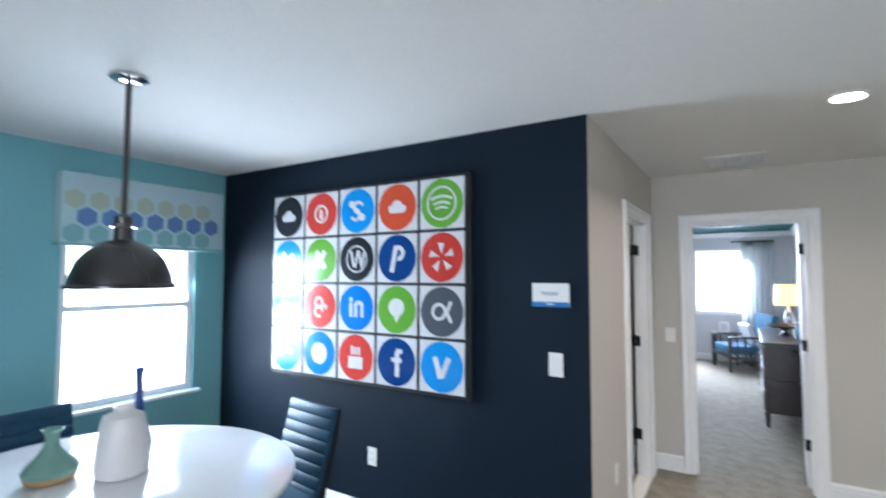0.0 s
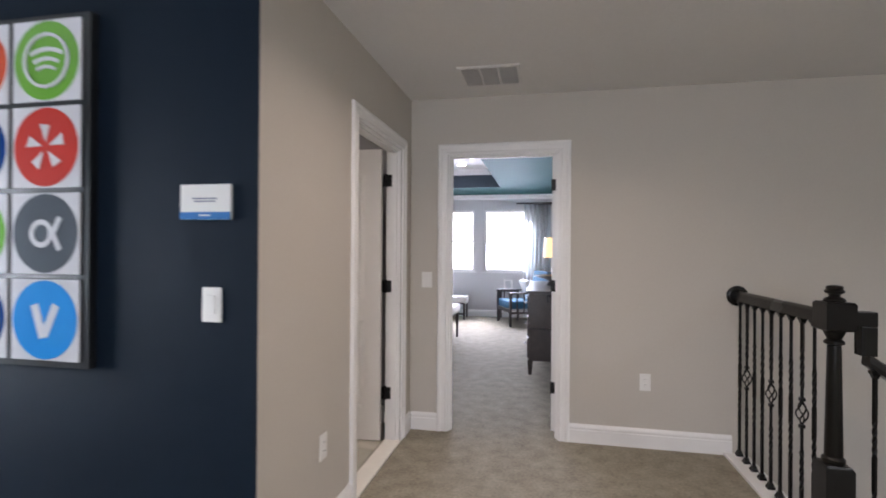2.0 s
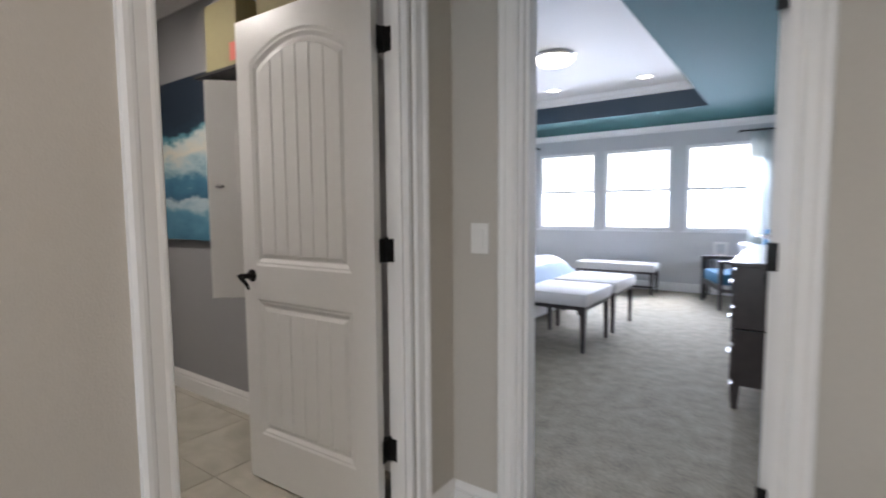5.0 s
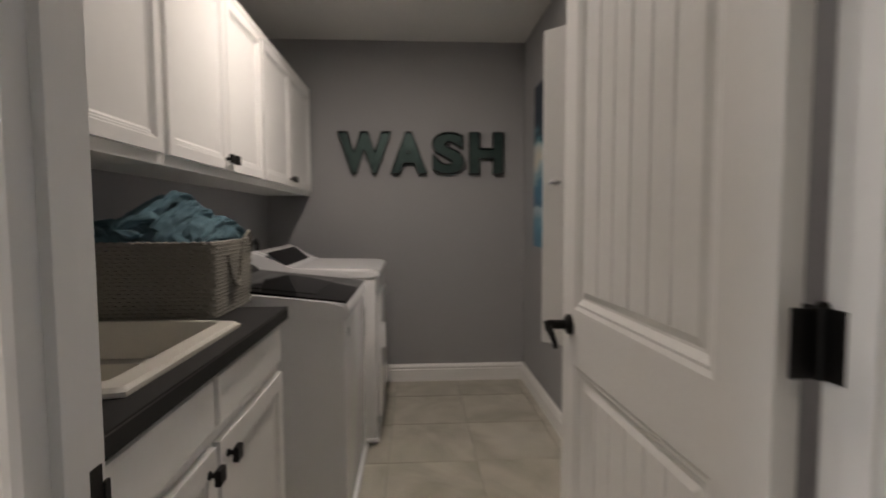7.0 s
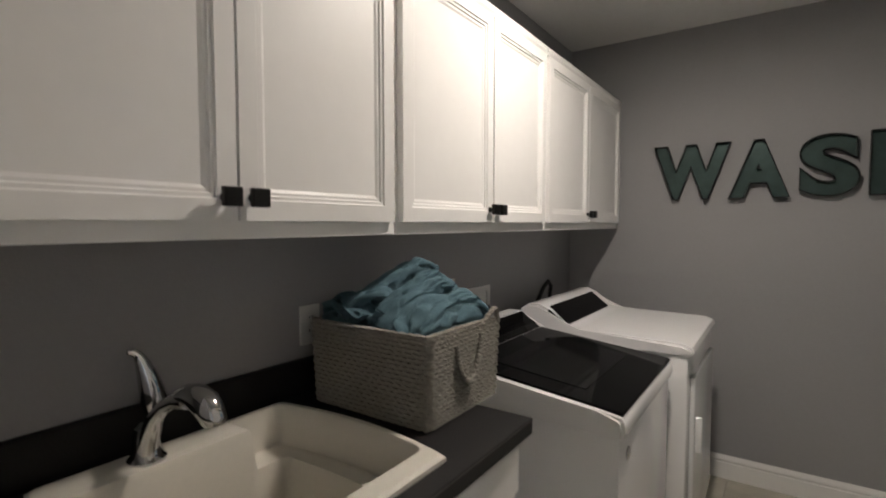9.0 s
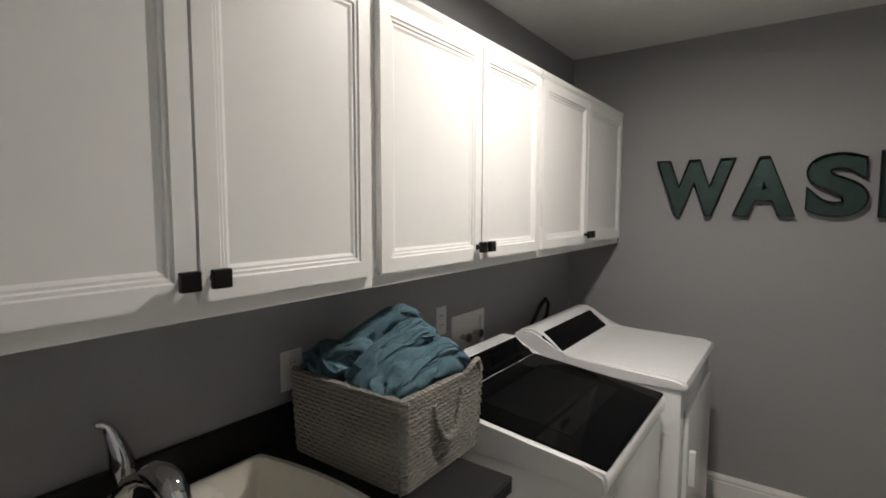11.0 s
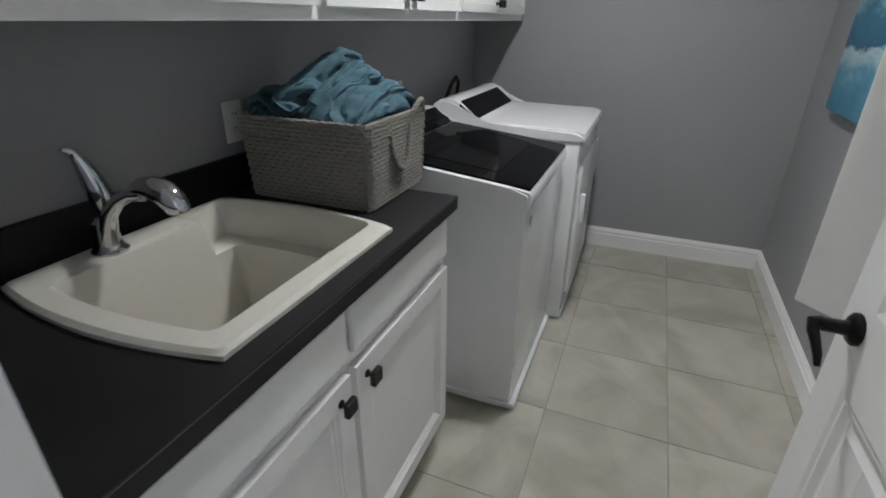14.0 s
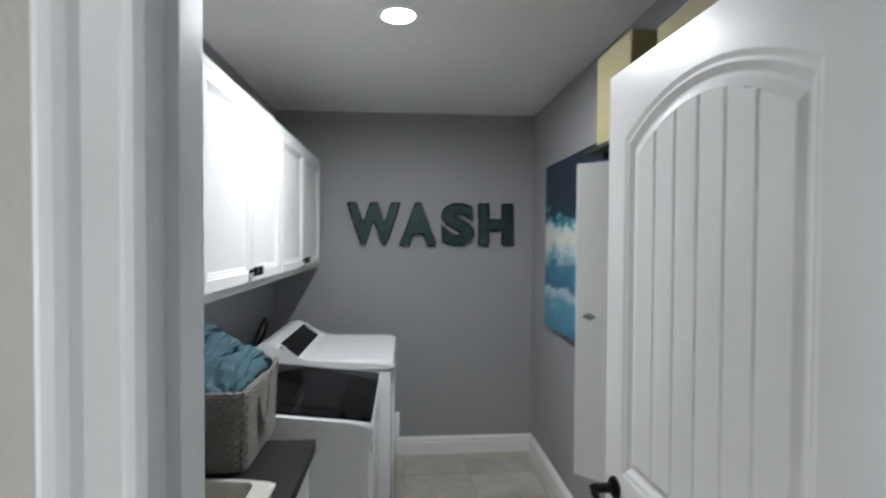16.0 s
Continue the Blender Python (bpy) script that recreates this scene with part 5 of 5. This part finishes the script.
    b("window_sill", a0 - 0.04, a1 + 0.04, 0.0 + 0.055, 0.06 + sill, z0 - 0.022, z0)
    return o


window("window_dining", "y", -3.16, -2.25, 0.72, 2.10, -3.12, 1, 0.48, sill=0.055)
M_VALANCE = mat("fabric_pale_teal", (0.42, 0.58, 0.60), 0.9, 200, 0.08, 0.4, 300)
M_HEXB = mat("fabric_blue", (0.11, 0.21, 0.42), 0.9, 200, 0.10, 0.4, 300)
M_HEXO = mat("fabric_olive", (0.40, 0.46, 0.36), 0.9, 200, 0.10, 0.4, 300)
M_HEXP = mat("fabric_grey_blue", (0.44, 0.56, 0.60), 0.9, 200, 0.10, 0.4, 300)
M_HEXG = mat("fabric_sea_green", (0.22, 0.42, 0.42), 0.9, 200, 0.10, 0.4, 300)
o = holder("valance", pose(-3.059, -2.64, 1.815), "box valance in pale teal fabric with blue hexagons", "valance")
part("box", boxes((0.0, 0.10, -0.57, 0.555, 0.0, 0.455), bevel=0.008), M_VALANCE, o)
for r in range(4):
    for c in range(8):
        y = -0.57 + 0.075 + c * 0.145 + (0.0725 if r % 2 else 0)
        if y > 0.50:
            continue
        z = 0.06 + r * 0.112
        hexa = [(y + 0.066 * math.sin(math.pi * k / 3), z + 0.066 * math.cos(math.pi * k / 3)) for k in range(6)]
        bm = bmesh.new()
        a = [bm.verts.new((0.1005, u, v)) for u, v in hexa]
        b2 = [bm.verts.new((0.1015, u, v)) for u, v in hexa]
        bm.faces.new(a)
        bm.faces.new(b2)
        for k in range(6):
            bm.faces.new((a[k], a[(k + 1) % 6], b2[(k + 1) % 6], b2[k]))
        part("hexagon", bm, (M_HEXG, M_HEXB, M_HEXO, M_HEXP)[r], o)
part("bottom_band", boxes((0.0, 0.104, -0.574, 0.559, -0.018, 0.0), bevel=0.003), M_HEXG, o)

# pendant
M_PEND = mat("metal_gunmetal", (0.085, 0.080, 0.080), 0.28, 20, 0.15, metal=0.8)
o = holder("pendant_lamp", pose(-1.535, -3.505, CEIL), "gunmetal dome pendant lamp on a long rod", "lamp")
part("canopy", lathe(bmesh.new(), [(0.074, 0), (0.074, -0.012), (0.052, -0.024), (0.014, -0.030)], 28), M_CHROME, o, "polished ceiling canopy", smooth=True)
part("rod", lathe(bmesh.new(), [(0.012, -0.02), (0.012, -0.60)], 14), M_PEND, o, smooth=True)
part("socket_cap", lathe(bmesh.new(), [(0.014, -0.595), (0.034, -0.605), (0.034, -0.635), (0.050, -0.640), (0.050, -0.648), (0.034, -0.652), (0.038, -0.712)], 24), M_PEND, o, smooth=True)
prof = [(0.037, -0.702), (0.080, -0.717), (0.125, -0.747), (0.160, -0.790), (0.184, -0.847), (0.190, -0.884), (0.201, -0.892), (0.201, -0.904), (0.192, -0.902), (0.181, -0.850), (0.157, -0.795), (0.121, -0.752), (0.078, -0.722), (0.036, -0.712)]
bm = bmesh.new()
rings = [[bm.verts.new((r * math.cos(2 * math.pi * i / 40), r * math.sin(2 * math.pi * i / 40), h)) for i in range(40)] for r, h in prof]
for a, b in zip(rings, rings[1:]):
    for i in range(40):
        bm.faces.new((a[i], a[(i + 1) % 40], b[(i + 1) % 40], b[i]))
part("shade", bm, M_PEND, o, "brushed gunmetal dome shade", smooth=True)
part("bulb", lathe(bmesh.new(), [(0.014, -0.70), (0.03, -0.745), (0.032, -0.775), (0.018, -0.80)], 16), M_PLASTIC, o, smooth=True)

# table, vases and chairs
M_TOP = mat("table_white", (0.80, 0.80, 0.81), 0.14, 20, 0.02, coat=0.4)
TX, TY = -1.60, -3.53
o = holder("dining_table", pose(TX, TY, 0), "round white dining table on a black drum base", "table")
part("tabletop", lathe(bmesh.new(), [(0.74, 0.722), (0.765, 0.726), (0.775, 0.740), (0.772, 0.756), (0.762, 0.760)], 72), M_TOP, o, smooth=True)
M_DRUM = mat("lacquer_black", (0.010, 0.011, 0.014), 0.4, 40, 0.1, spec=0.3)
part("pedestal", lathe(bmesh.new(), [(0.46, 0.012), (0.47, 0.03), (0.47, 0.70), (0.46, 0.722)], 48), M_DRUM, o, "black lacquered drum base", smooth=True)
M_CERG = mat("ceramic_sage", (0.16, 0.30, 0.25), 0.35, 20, 0.10)
M_CORK = mat("wood_tan", (0.42, 0.27, 0.13), 0.6, 60, 0.2)
M_CERW = mat("ceramic_white", (0.74, 0.72, 0.70), 0.45, 40, 0.03, 0.1, 50)
o = holder("vase", pose(-1.775, -3.635, 0.760), "sage green flask vase with a tan base", "vase", "table vases")
part("foot", lathe(bmesh.new(), [(0.070, 0), (0.088, 0.010), (0.094, 0.030)], 32), M_CORK, o, "tan wooden base", smooth=True)
part("body", lathe(bmesh.new(), [(0.094, 0.030), (0.100, 0.048), (0.088, 0.070), (0.055, 0.105), (0.030, 0.140), (0.024, 0.170), (0.026, 0.195), (0.040, 0.208), (0.036, 0.212), (0.022, 0.196)], 32), M_CERG, o, smooth=True)
o = holder("vase", pose(-1.600, -3.445, 0.760), "matt white shouldered ceramic vase", "vase", "table vases")
part("body", lathe(bmesh.new(), [(0.085, 0), (0.100, 0.008), (0.106, 0.045), (0.098, 0.140), (0.086, 0.215), (0.076, 0.248), (0.045, 0.264), (0.038, 0.276), (0.042, 0.285), (0.035, 0.287), (0.030, 0.270)], 32), M_CERW, o, smooth=True)
o = holder("vase", pose(-1.680, -3.345, 0.760), "slender dark blue bottle vase", "vase", "table vases")
part("body", lathe(bmesh.new(), [(0.045, 0), (0.058, 0.03), (0.062, 0.09), (0.045, 0.16), (0.022, 0.22), (0.015, 0.30), (0.016, 0.385), (0.024, 0.425), (0.020, 0.426), (0.012, 0.38)], 28), mat("ceramic_cobalt", (0.03, 0.06, 0.20), 0.25, 20, 0.15), o, smooth=True)
M_LEATHER = mat("leather_blue", (0.009, 0.048, 0.092), 0.5, 60, 0.15, 0.25, 120, spec=0.3)

M_DARKLEATHER = mat("leather_black", (0.006, 0.007, 0.010), 0.5, 60, 0.15, 0.25, 120, spec=0.3)


def ribbed(bm, path, half, thick, ribs):
    """An upholstered strip along a y-z path, with horizontal ribs across it."""
    pts = [Vector((0, y, z)) for y, z in path]
    ln = [0.0]
    for a, b in zip(pts, pts[1:]):
        ln.append(ln[-1] + (b - a).length)
    n = ribs * 8
    rings = []
    for i in range(n + 1):
        s = ln[-1] * i / n
        k = max(j for j in range(len(pts) - 1) if ln[j] <= s + 1e-9)
        f = (s - ln[k]) / (ln[k + 1] - ln[k])
        p = pts[k].lerp(pts[k + 1], f)
        d = (pts[min(k + 1, len(pts) - 1)] - pts[k]).normalized()
        nrm = Vector((0, -d.z, d.y))
        puff = thick * (0.62 + 0.38 * abs(math.sin(math.pi * ribs * i / n)) ** 0.55)
        w = half - 0.006 * (i in (0, n))
        ring = [bm.verts.new(Vector((x, 0, 0)) + p + nrm * q) for x, q in ((-w, -thick * 0.5), (-w, puff * 0.6), (-w + 0.015, puff), (w - 0.015, puff), (w, puff * 0.6), (w, -thick * 0.5))]
        rings.append(ring)
    for a, b in zip(rings, rings[1:]):
        for k in range(6):
            bm.faces.new((a[k], a[(k + 1) % 6], b[(k + 1) % 6], b[k]))
    bm.faces.new(rings[0])
    bm.faces.new(rings[-1])
    return bm


def ribbed_chair(m):
    """A ribbed leather chair on a chrome frame; it faces -y."""
    o = holder("dining_chair", m, "ribbed dark blue leather dining chair on chrome legs", "chair", "dining chairs")
    part("backrest", ribbed(bmesh.new(), [(-0.005, 0.43), (0.042, 0.56), (0.088, 0.72), (0.128, 0.885)], 0.205, 0.024, 8), M_LEATHER, o, smooth=True)
    part("seat", moved(ribbed(bmesh.new(), [(0.0, 0.455), (-0.20, 0.445), (-0.43, 0.460)], 0.215, 0.026, 9), pose(0, 0, 0)), M_LEATHER, o, smooth=True)
    bm = bmesh.new()
    ribbon(bm, [(-0.43, 0.454), (-0.20, 0.439), (-0.005, 0.447), (0.042, 0.56), (0.088, 0.72), (0.128, 0.884), (0.165, 0.874), (0.133, 0.70), (0.090, 0.54), (0.060, 0.43), (0.020, 0.398), (-0.05, 0.388), (-0.43, 0.408)], -0.200, 0.200)
    part("shell", bm, M_DARKLEATHER, o, "black leather shell")
    for sx in (-0.20, 0.20):
        part("leg", tube(bmesh.new(), [(sx, -0.02, 0.43), (sx, 0.03, 0.20), (sx * 1.05, 0.07, 0.0)], 0.011, 10), M_CHROME, o, smooth=True)
        part("leg", tube(bmesh.new(), [(sx, -0.38, 0.44), (sx, -0.40, 0.20), (sx * 1.05, -0.42, 0.0)], 0.011, 10), M_CHROME, o, smooth=True)
    return o


_ch = ribbed_chair(pose(-1.44, -2.65, 0, 0, 0, -8))
copy_thing(_ch, pose(-2.47, -3.45, 0, 0, 0, 92))

# ---- bedroom ----
for a0, a1 in ((-2.50, -1.53), (-1.39, -0.40), (-0.21, 0.77)):
    window("window_bedroom", "x", a0, a1, 0.90, 2.14, 6.36, -1, 0.49, sill=0.02)
for x in (-1.486, -0.373):
    can_light(x, 4.5, 2.75, "bedroom downlights", 20)
can_light(-1.486, 1.6, 2.75, "bedroom downlights", 20)
can_light(-0.373, 1.6, 2.75, "bedroom downlights", 20)
o = holder("ceiling_light", pose(-0.90, 3.12, 2.75), "flush round glass ceiling light, switched on", "ceiling light")
part("pan", lathe(bmesh.new(), [(0.20, 0), (0.205, -0.02), (0.19, -0.035)], 36), M_CHROME, o, smooth=True)
part("bowl", lathe(bmesh.new(), [(0.19, -0.033), (0.185, -0.06), (0.15, -0.09), (0.08, -0.108), (0.01, -0.112)], 36), glow("bowl_lit", (1, 0.93, 0.82), 9), o, "glowing frosted glass bowl", smooth=True)
M_DARKWOOD = mat("wood_dark_brown", (0.030, 0.022, 0.019), 0.35, 25, 0.3, 0.1, 60, coat=0.2)
M_CUSH = mat("fabric_white", (0.74, 0.72, 0.70), 0.85, 150, 0.05, 0.3, 260)


def stool(name, m, w, d, h, label, cat, cush=M_CUSH, legs=0.022, group=""):
    """An upholstered stool w wide and d deep, with tapered legs."""
    o = holder(name, m, label, cat, group)
    part("cushion", boxes((-w / 2, w / 2, -d / 2, d / 2, h - 0.115, h), bevel=0.035), cush, o, smooth=True)
    part("apron", boxes((-w / 2 + 0.02, w / 2 - 0.02, -d / 2 + 0.02, d / 2 - 0.02, h - 0.145, h - 0.112)), M_DARKWOOD, o)
    for sx in (-1, 1):
        for sy in (-1, 1):
            bm = bmesh.new()
            turned_square(bm, sx * (w / 2 - 0.045), sy * (d / 2 - 0.045), [(0.014, 0.0), (legs, h - 0.13)])
            part("leg", bm, M_DARKWOOD, o)
    return o


stool("bed_stool", pose(-0.61, 2.74, 0), 0.66, 0.72, 0.515, "white upholstered stool with dark tapered legs", "stool", group="stools at the bed")
stool("bed_stool", pose(-0.61, 3.58, 0), 0.66, 0.72, 0.515, "white upholstered stool with dark tapered legs", "stool", group="stools at the bed")
o = stool("window_bench", pose(-1.05, 5.90, 0), 1.16, 0.42, 0.44, "long grey upholstered bench under the windows", "bench", mat("fabric_grey", (0.50, 0.50, 0.49), 0.85, 150, 0.05, 0.3, 260))
part("stretcher", boxes((-0.53, 0.53, -0.02, 0.02, 0.07, 0.10)), M_DARKWOOD, o)


def quilt(name, x0, x1, y0, y1, z0, z1, ma, parent, label, amp=0.02, seed=0):
    """A soft rounded covering with folds."""
    bm = bmesh.new()
    nx, ny = 46, 46
    g = []
    for i in range(nx + 1):
        row = []
        for j in range(ny + 1):
            u, v = i / nx, j / ny
            e = min(u, 1 - u, v, 1 - v)
            x, y = x0 + (x1 - x0) * u, y0 + (y1 - y0) * v
            z = z0 + (z1 - z0) * min(1, (e / 0.10)) ** 0.4
            p = Vector((x * 2.6 + seed, y * 2.6, 1))
            z += amp * (noise.noise(p) + 0.5 * noise.noise(p * 2.6)) * min(1, e / 0.05)
            row.append(bm.verts.new((x, y, z)))
        g.append(row)
    for i in range(nx):
        for j in range(ny):
            bm.faces.new((g[i][j], g[i + 1][j], g[i + 1][j + 1], g[i][j + 1]))
    bm.faces.new([g[i][0] for i in range(nx + 1)] + [g[nx][j] for j in range(1, ny + 1)] + [g[i][ny] for i in range(nx - 1, -1, -1)] + [g[0][j] for j in range(ny - 1, 0, -1)])
    return part(name, bm, ma, parent, label, smooth=True)


o = holder("bed", pose(-3.35, 2.15, 0), "large bed with white quilt and pale blue throw", "bed")
part("box_base", boxes((0.0, 2.28, 0.0, 2.0, 0.08, 0.42), bevel=0.03), M_CUSH, o, smooth=True)
for x in (0.08, 2.2):
    for y in (0.08, 1.92):
        bm = bmesh.new()
        turned_square(bm, x, y, [(0.025, 0.0), (0.03, 0.085)])
        part("leg", bm, M_DARKWOOD, o)
quilt("throw", 0.9, 2.36, -0.04, 2.04, 0.30, 0.60, mat("fabric_pale_blue", (0.33, 0.42, 0.52), 0.9, 150, 0.06, 0.3, 260), o, "pale blue throw", 0.012, 3)
quilt("quilt", 0.02, 2.26, -0.02, 2.02, 0.46, 0.68, M_CUSH, o, "white puffed quilt", 0.035, 8)
part("headboard", boxes((-0.05, 0.02, -0.05, 2.05, 0.08, 1.30), bevel=0.02), M_CUSH, o, smooth=True)
M_DRESS = mat("wood_dresser", (0.040, 0.030, 0.027), 0.3, 18, 0.3, 0.08, 60, coat=0.3)
o = holder("dresser", pose(1.075, 2.64, 0), "dark wooden dresser with a polished top", "dresser")
part("carcass", boxes((-0.25, 0.27, -0.86, 0.86, 0.155, 0.498), (-0.25, 0.27, -0.86, 0.86, 0.506, 0.875), bevel=0.004), M_DRESS, o)
part("top", boxes((-0.28, 0.28, -0.89, 0.89, 0.875, 0.905), bevel=0.006), M_DRESS, o, "polished dresser top")
for i in range(3):
    for j in range(3):
        d = part("drawer", boxes((-0.268, -0.250, -0.84 + j * 0.565, -0.29 + j * 0.565, 0.180 + i * 0.230, 0.395 + i * 0.230), bevel=0.004), M_DRESS, o)
        part("pull", tube(bmesh.new(), [(-0.268, -0.62 + j * 0.565, 0.29 + i * 0.23), (-0.300, -0.62 + j * 0.565, 0.29 + i * 0.23), (-0.300, -0.51 + j * 0.565, 0.29 + i * 0.23), (-0.268, -0.51 + j * 0.565, 0.29 + i * 0.23)], 0.006, 8), M_CHROME, d)
for x in (-0.235, 0.235):
    for y in (-0.82, 0.82):
        bm = bmesh.new()
        turned_square(bm, x, y, [(0.016, 0.0), (0.030, 0.160)])
        part("leg", bm, M_DRESS, o)
o = holder("table_lamp", pose(1.13, 3.12, 0.905), "glass table lamp with a glowing cream shade", "lamp")
part("base", lathe(bmesh.new(), [(0.075, 0), (0.075, 0.012), (0.03, 0.02), (0.045, 0.08), (0.06, 0.16), (0.04, 0.24), (0.015, 0.29), (0.010, 0.36)], 28), M_CHROME, o, "mirrored glass base", smooth=True)
M_SHADE = glow("shade_lit", (1.0, 0.72, 0.30), 1.3)
M_SHADE.node_tree.nodes["Principled BSDF"].inputs["Base Color"].default_value = (0.8, 0.62, 0.34, 1)
bm = bmesh.new()
rings = [[bm.verts.new((r * math.cos(2 * math.pi * i / 32), r * math.sin(2 * math.pi * i / 32), h)) for i in range(32)] for r, h in ((0.165, 0.34), (0.145, 0.60), (0.141, 0.60), (0.161, 0.34))]
for a, b in zip(rings, rings[1:] + rings[:1]):
    for i in range(32):
        bm.faces.new((a[i], a[(i + 1) % 32], b[(i + 1) % 32], b[i]))
part("shade", bm, M_SHADE, o, "glowing cream drum shade", smooth=True)
o = holder("glass_vase", pose(1.20, 2.30, 0.905), "teal glass jug on the dresser", "vase")
part("body", lathe(bmesh.new(), [(0.05, 0), (0.07, 0.03), (0.075, 0.10), (0.05, 0.17), (0.03, 0.20), (0.036, 0.23), (0.03, 0.23), (0.026, 0.20)], 24), mat("glass_teal", (0.10, 0.32, 0.36), 0.1, 10, 0.1, coat=0.5), o, smooth=True)
o = holder("bowl", pose(1.06, 2.65, 0.905), "wide dark metal bowl on the dresser", "bowl")
part("body", lathe(bmesh.new(), [(0.06, 0), (0.05, 0.02), (0.02, 0.05), (0.05, 0.075), (0.16, 0.105), (0.20, 0.125), (0.19, 0.128), (0.05, 0.085)], 32), M_PEND, o, smooth=True)
M_BLUEF = mat("fabric_blue_chair", (0.022, 0.105, 0.185), 0.85, 150, 0.1, 0.4, 260)
o = holder("armchair", pose(0.56, 5.50, 0, 0, 0, -68), "blue upholstered armchair with a dark wooden frame", "armchair")
part("seat", boxes((-0.33, 0.33, -0.32, 0.30, 0.30, 0.44), bevel=0.04), M_BLUEF, o, smooth=True)
part("backrest", moved(boxes((-0.33, 0.33, -0.05, 0.05, 0.40, 0.92), bevel=0.035), pose(0, 0.27, 0.05, -10)), M_BLUEF, o, smooth=True)
for sx in (-0.37, 0.37):
    part("arm", boxes((sx - 0.03, sx + 0.03, -0.34, 0.34, 0.565, 0.600), bevel=0.008), M_DARKWOOD, o)
    for y in (-0.31, 0.31):
        bm = bmesh.new()
        turned_square(bm, sx, y, [(0.018, 0.0), (0.024, 0.57)])
        part("leg", bm, M_DARKWOOD, o)
    for i in range(4):
        part("side_slat", boxes((sx - 0.008, sx + 0.008, -0.20 + i * 0.13, -0.18 + i * 0.13, 0.25, 0.57)), M_DARKWOOD, o)
    part("side_rail", boxes((sx - 0.012, sx + 0.012, -0.31, 0.31, 0.22, 0.26)), M_DARKWOOD, o)
part("front_rail", boxes((-0.37, 0.37, -0.325, -0.295, 0.24, 0.30)), M_DARKWOOD, o)
o = holder("pillow", pose(0.68, 5.52, 0.62, -68, 0, -68), "white square pillow leaning in the armchair", "pillow")
part("cover", boxes((-0.19, 0.19, -0.19, 0.19, -0.05, 0.05), bevel=0.045), M_CUSH, o, smooth=True)
o = holder("side_table", pose(0.32, 6.05, 0), "small dark wooden side table by the windows", "table")
part("top", boxes((-0.20, 0.20, -0.18, 0.18, 0.545, 0.575), bevel=0.004), M_DARKWOOD, o)
for sx in (-0.17, 0.17):
    for sy in (-0.15, 0.15):
        part("leg", boxes((sx - 0.014, sx + 0.014, sy - 0.014, sy + 0.014, 0.0, 0.545)), M_DARKWOOD, o)
o = holder("photo_frame", pose(0.30, 6.02, 0.577, -12, 0, 8), "small white picture frame on the side table", "picture frame")
part("frame", boxes((-0.085, 0.085, -0.012, 0.0, 0.0, 0.19), bevel=0.004), M_PLASTIC, o)
part("picture", boxes((-0.055, 0.055, -0.0145, -0.0125, 0.03, 0.16)), mat("photo_grey", (0.55, 0.56, 0.56), 0.4, 20, 0.2), o)


def curtain(x0, x1, folds, label):
    """A hanging curtain in folds, on rings."""
    o = holder("curtain", pose(0, 0, 0), label, "curtain", "bedroom curtains")
    bm = bmesh.new()
    n, rows = folds * 14, 10
    g = []
    for r in range(rows + 1):
        z = 0.02 + (2.24 - 0.02) * r / rows
        row = []
        for i in range(n + 1):
            u = i / n
            a = 2 * math.pi * folds * u + 0.5 * math.sin(3.1 * u + r * 0.18)
            row.append(bm.verts.new((x0 + (x1 - x0) * u + 0.008 * math.sin(a * 2), 6.205 + 0.030 * math.sin(a) * (1 - 0.25 * r / rows), z)))
        g.append(row)
    for a, b in zip(g, g[1:]):
        for i in range(n):
            bm.faces.new((a[i], a[i + 1], b[i + 1], b[i]))
    p = part("cloth", bm, M_SHEER, o, smooth=True)
    p.modifiers.new("thick", "SOLIDIFY").thickness = 0.002
    for k in range(folds + 1):
        x = x0 + (x1 - x0) * k / folds
        part("ring", moved(lathe(bmesh.new(), [(0.018, -0.004), (0.022, 0), (0.018, 0.004)], 16, "x"), pose(x, 6.21, 2.262)), M_BLACK, o)


M_SHEER = mat("sheer_white", (0.80, 0.82, 0.82), 0.9, 200, 0.04)
_n, _l = M_SHEER.node_tree.nodes, M_SHEER.node_tree.links
_tr, _mx = _n.new("ShaderNodeBsdfTranslucent"), _n.new("ShaderNodeMixShader")
_tr.inputs["Color"].default_value, _mx.inputs[0].default_value = (0.85, 0.88, 0.88, 1), 0.6
_l.new(_n["Principled BSDF"].outputs[0], _mx.inputs[1])
_l.new(_tr.outputs[0], _mx.inputs[2])
_l.new(_mx.outputs[0], _n["Material Output"].inputs["Surface"])
curtain(0.58, 1.10, 7, "sheer white curtain gathered beside the windows")
curtain(-3.02, -2.58, 6, "sheer white curtain gathered beside the windows")
o = holder("curtain_rod", pose(-1.0, 6.21, 2.262), "thin black curtain rod above the windows", "curtain rod")
for x0, x1 in ((1.45, 2.12), (-2.12, -1.50)):
    part("rod", lathe(bmesh.new(), [(0.011, x0), (0.011, x1)], 12, "x"), M_BLACK, o)
    for x in (x0, x1):
        part("bracket", boxes((x - 0.008, x + 0.008, 0.0, 0.09, -0.02, 0.0)), M_BLACK, o)
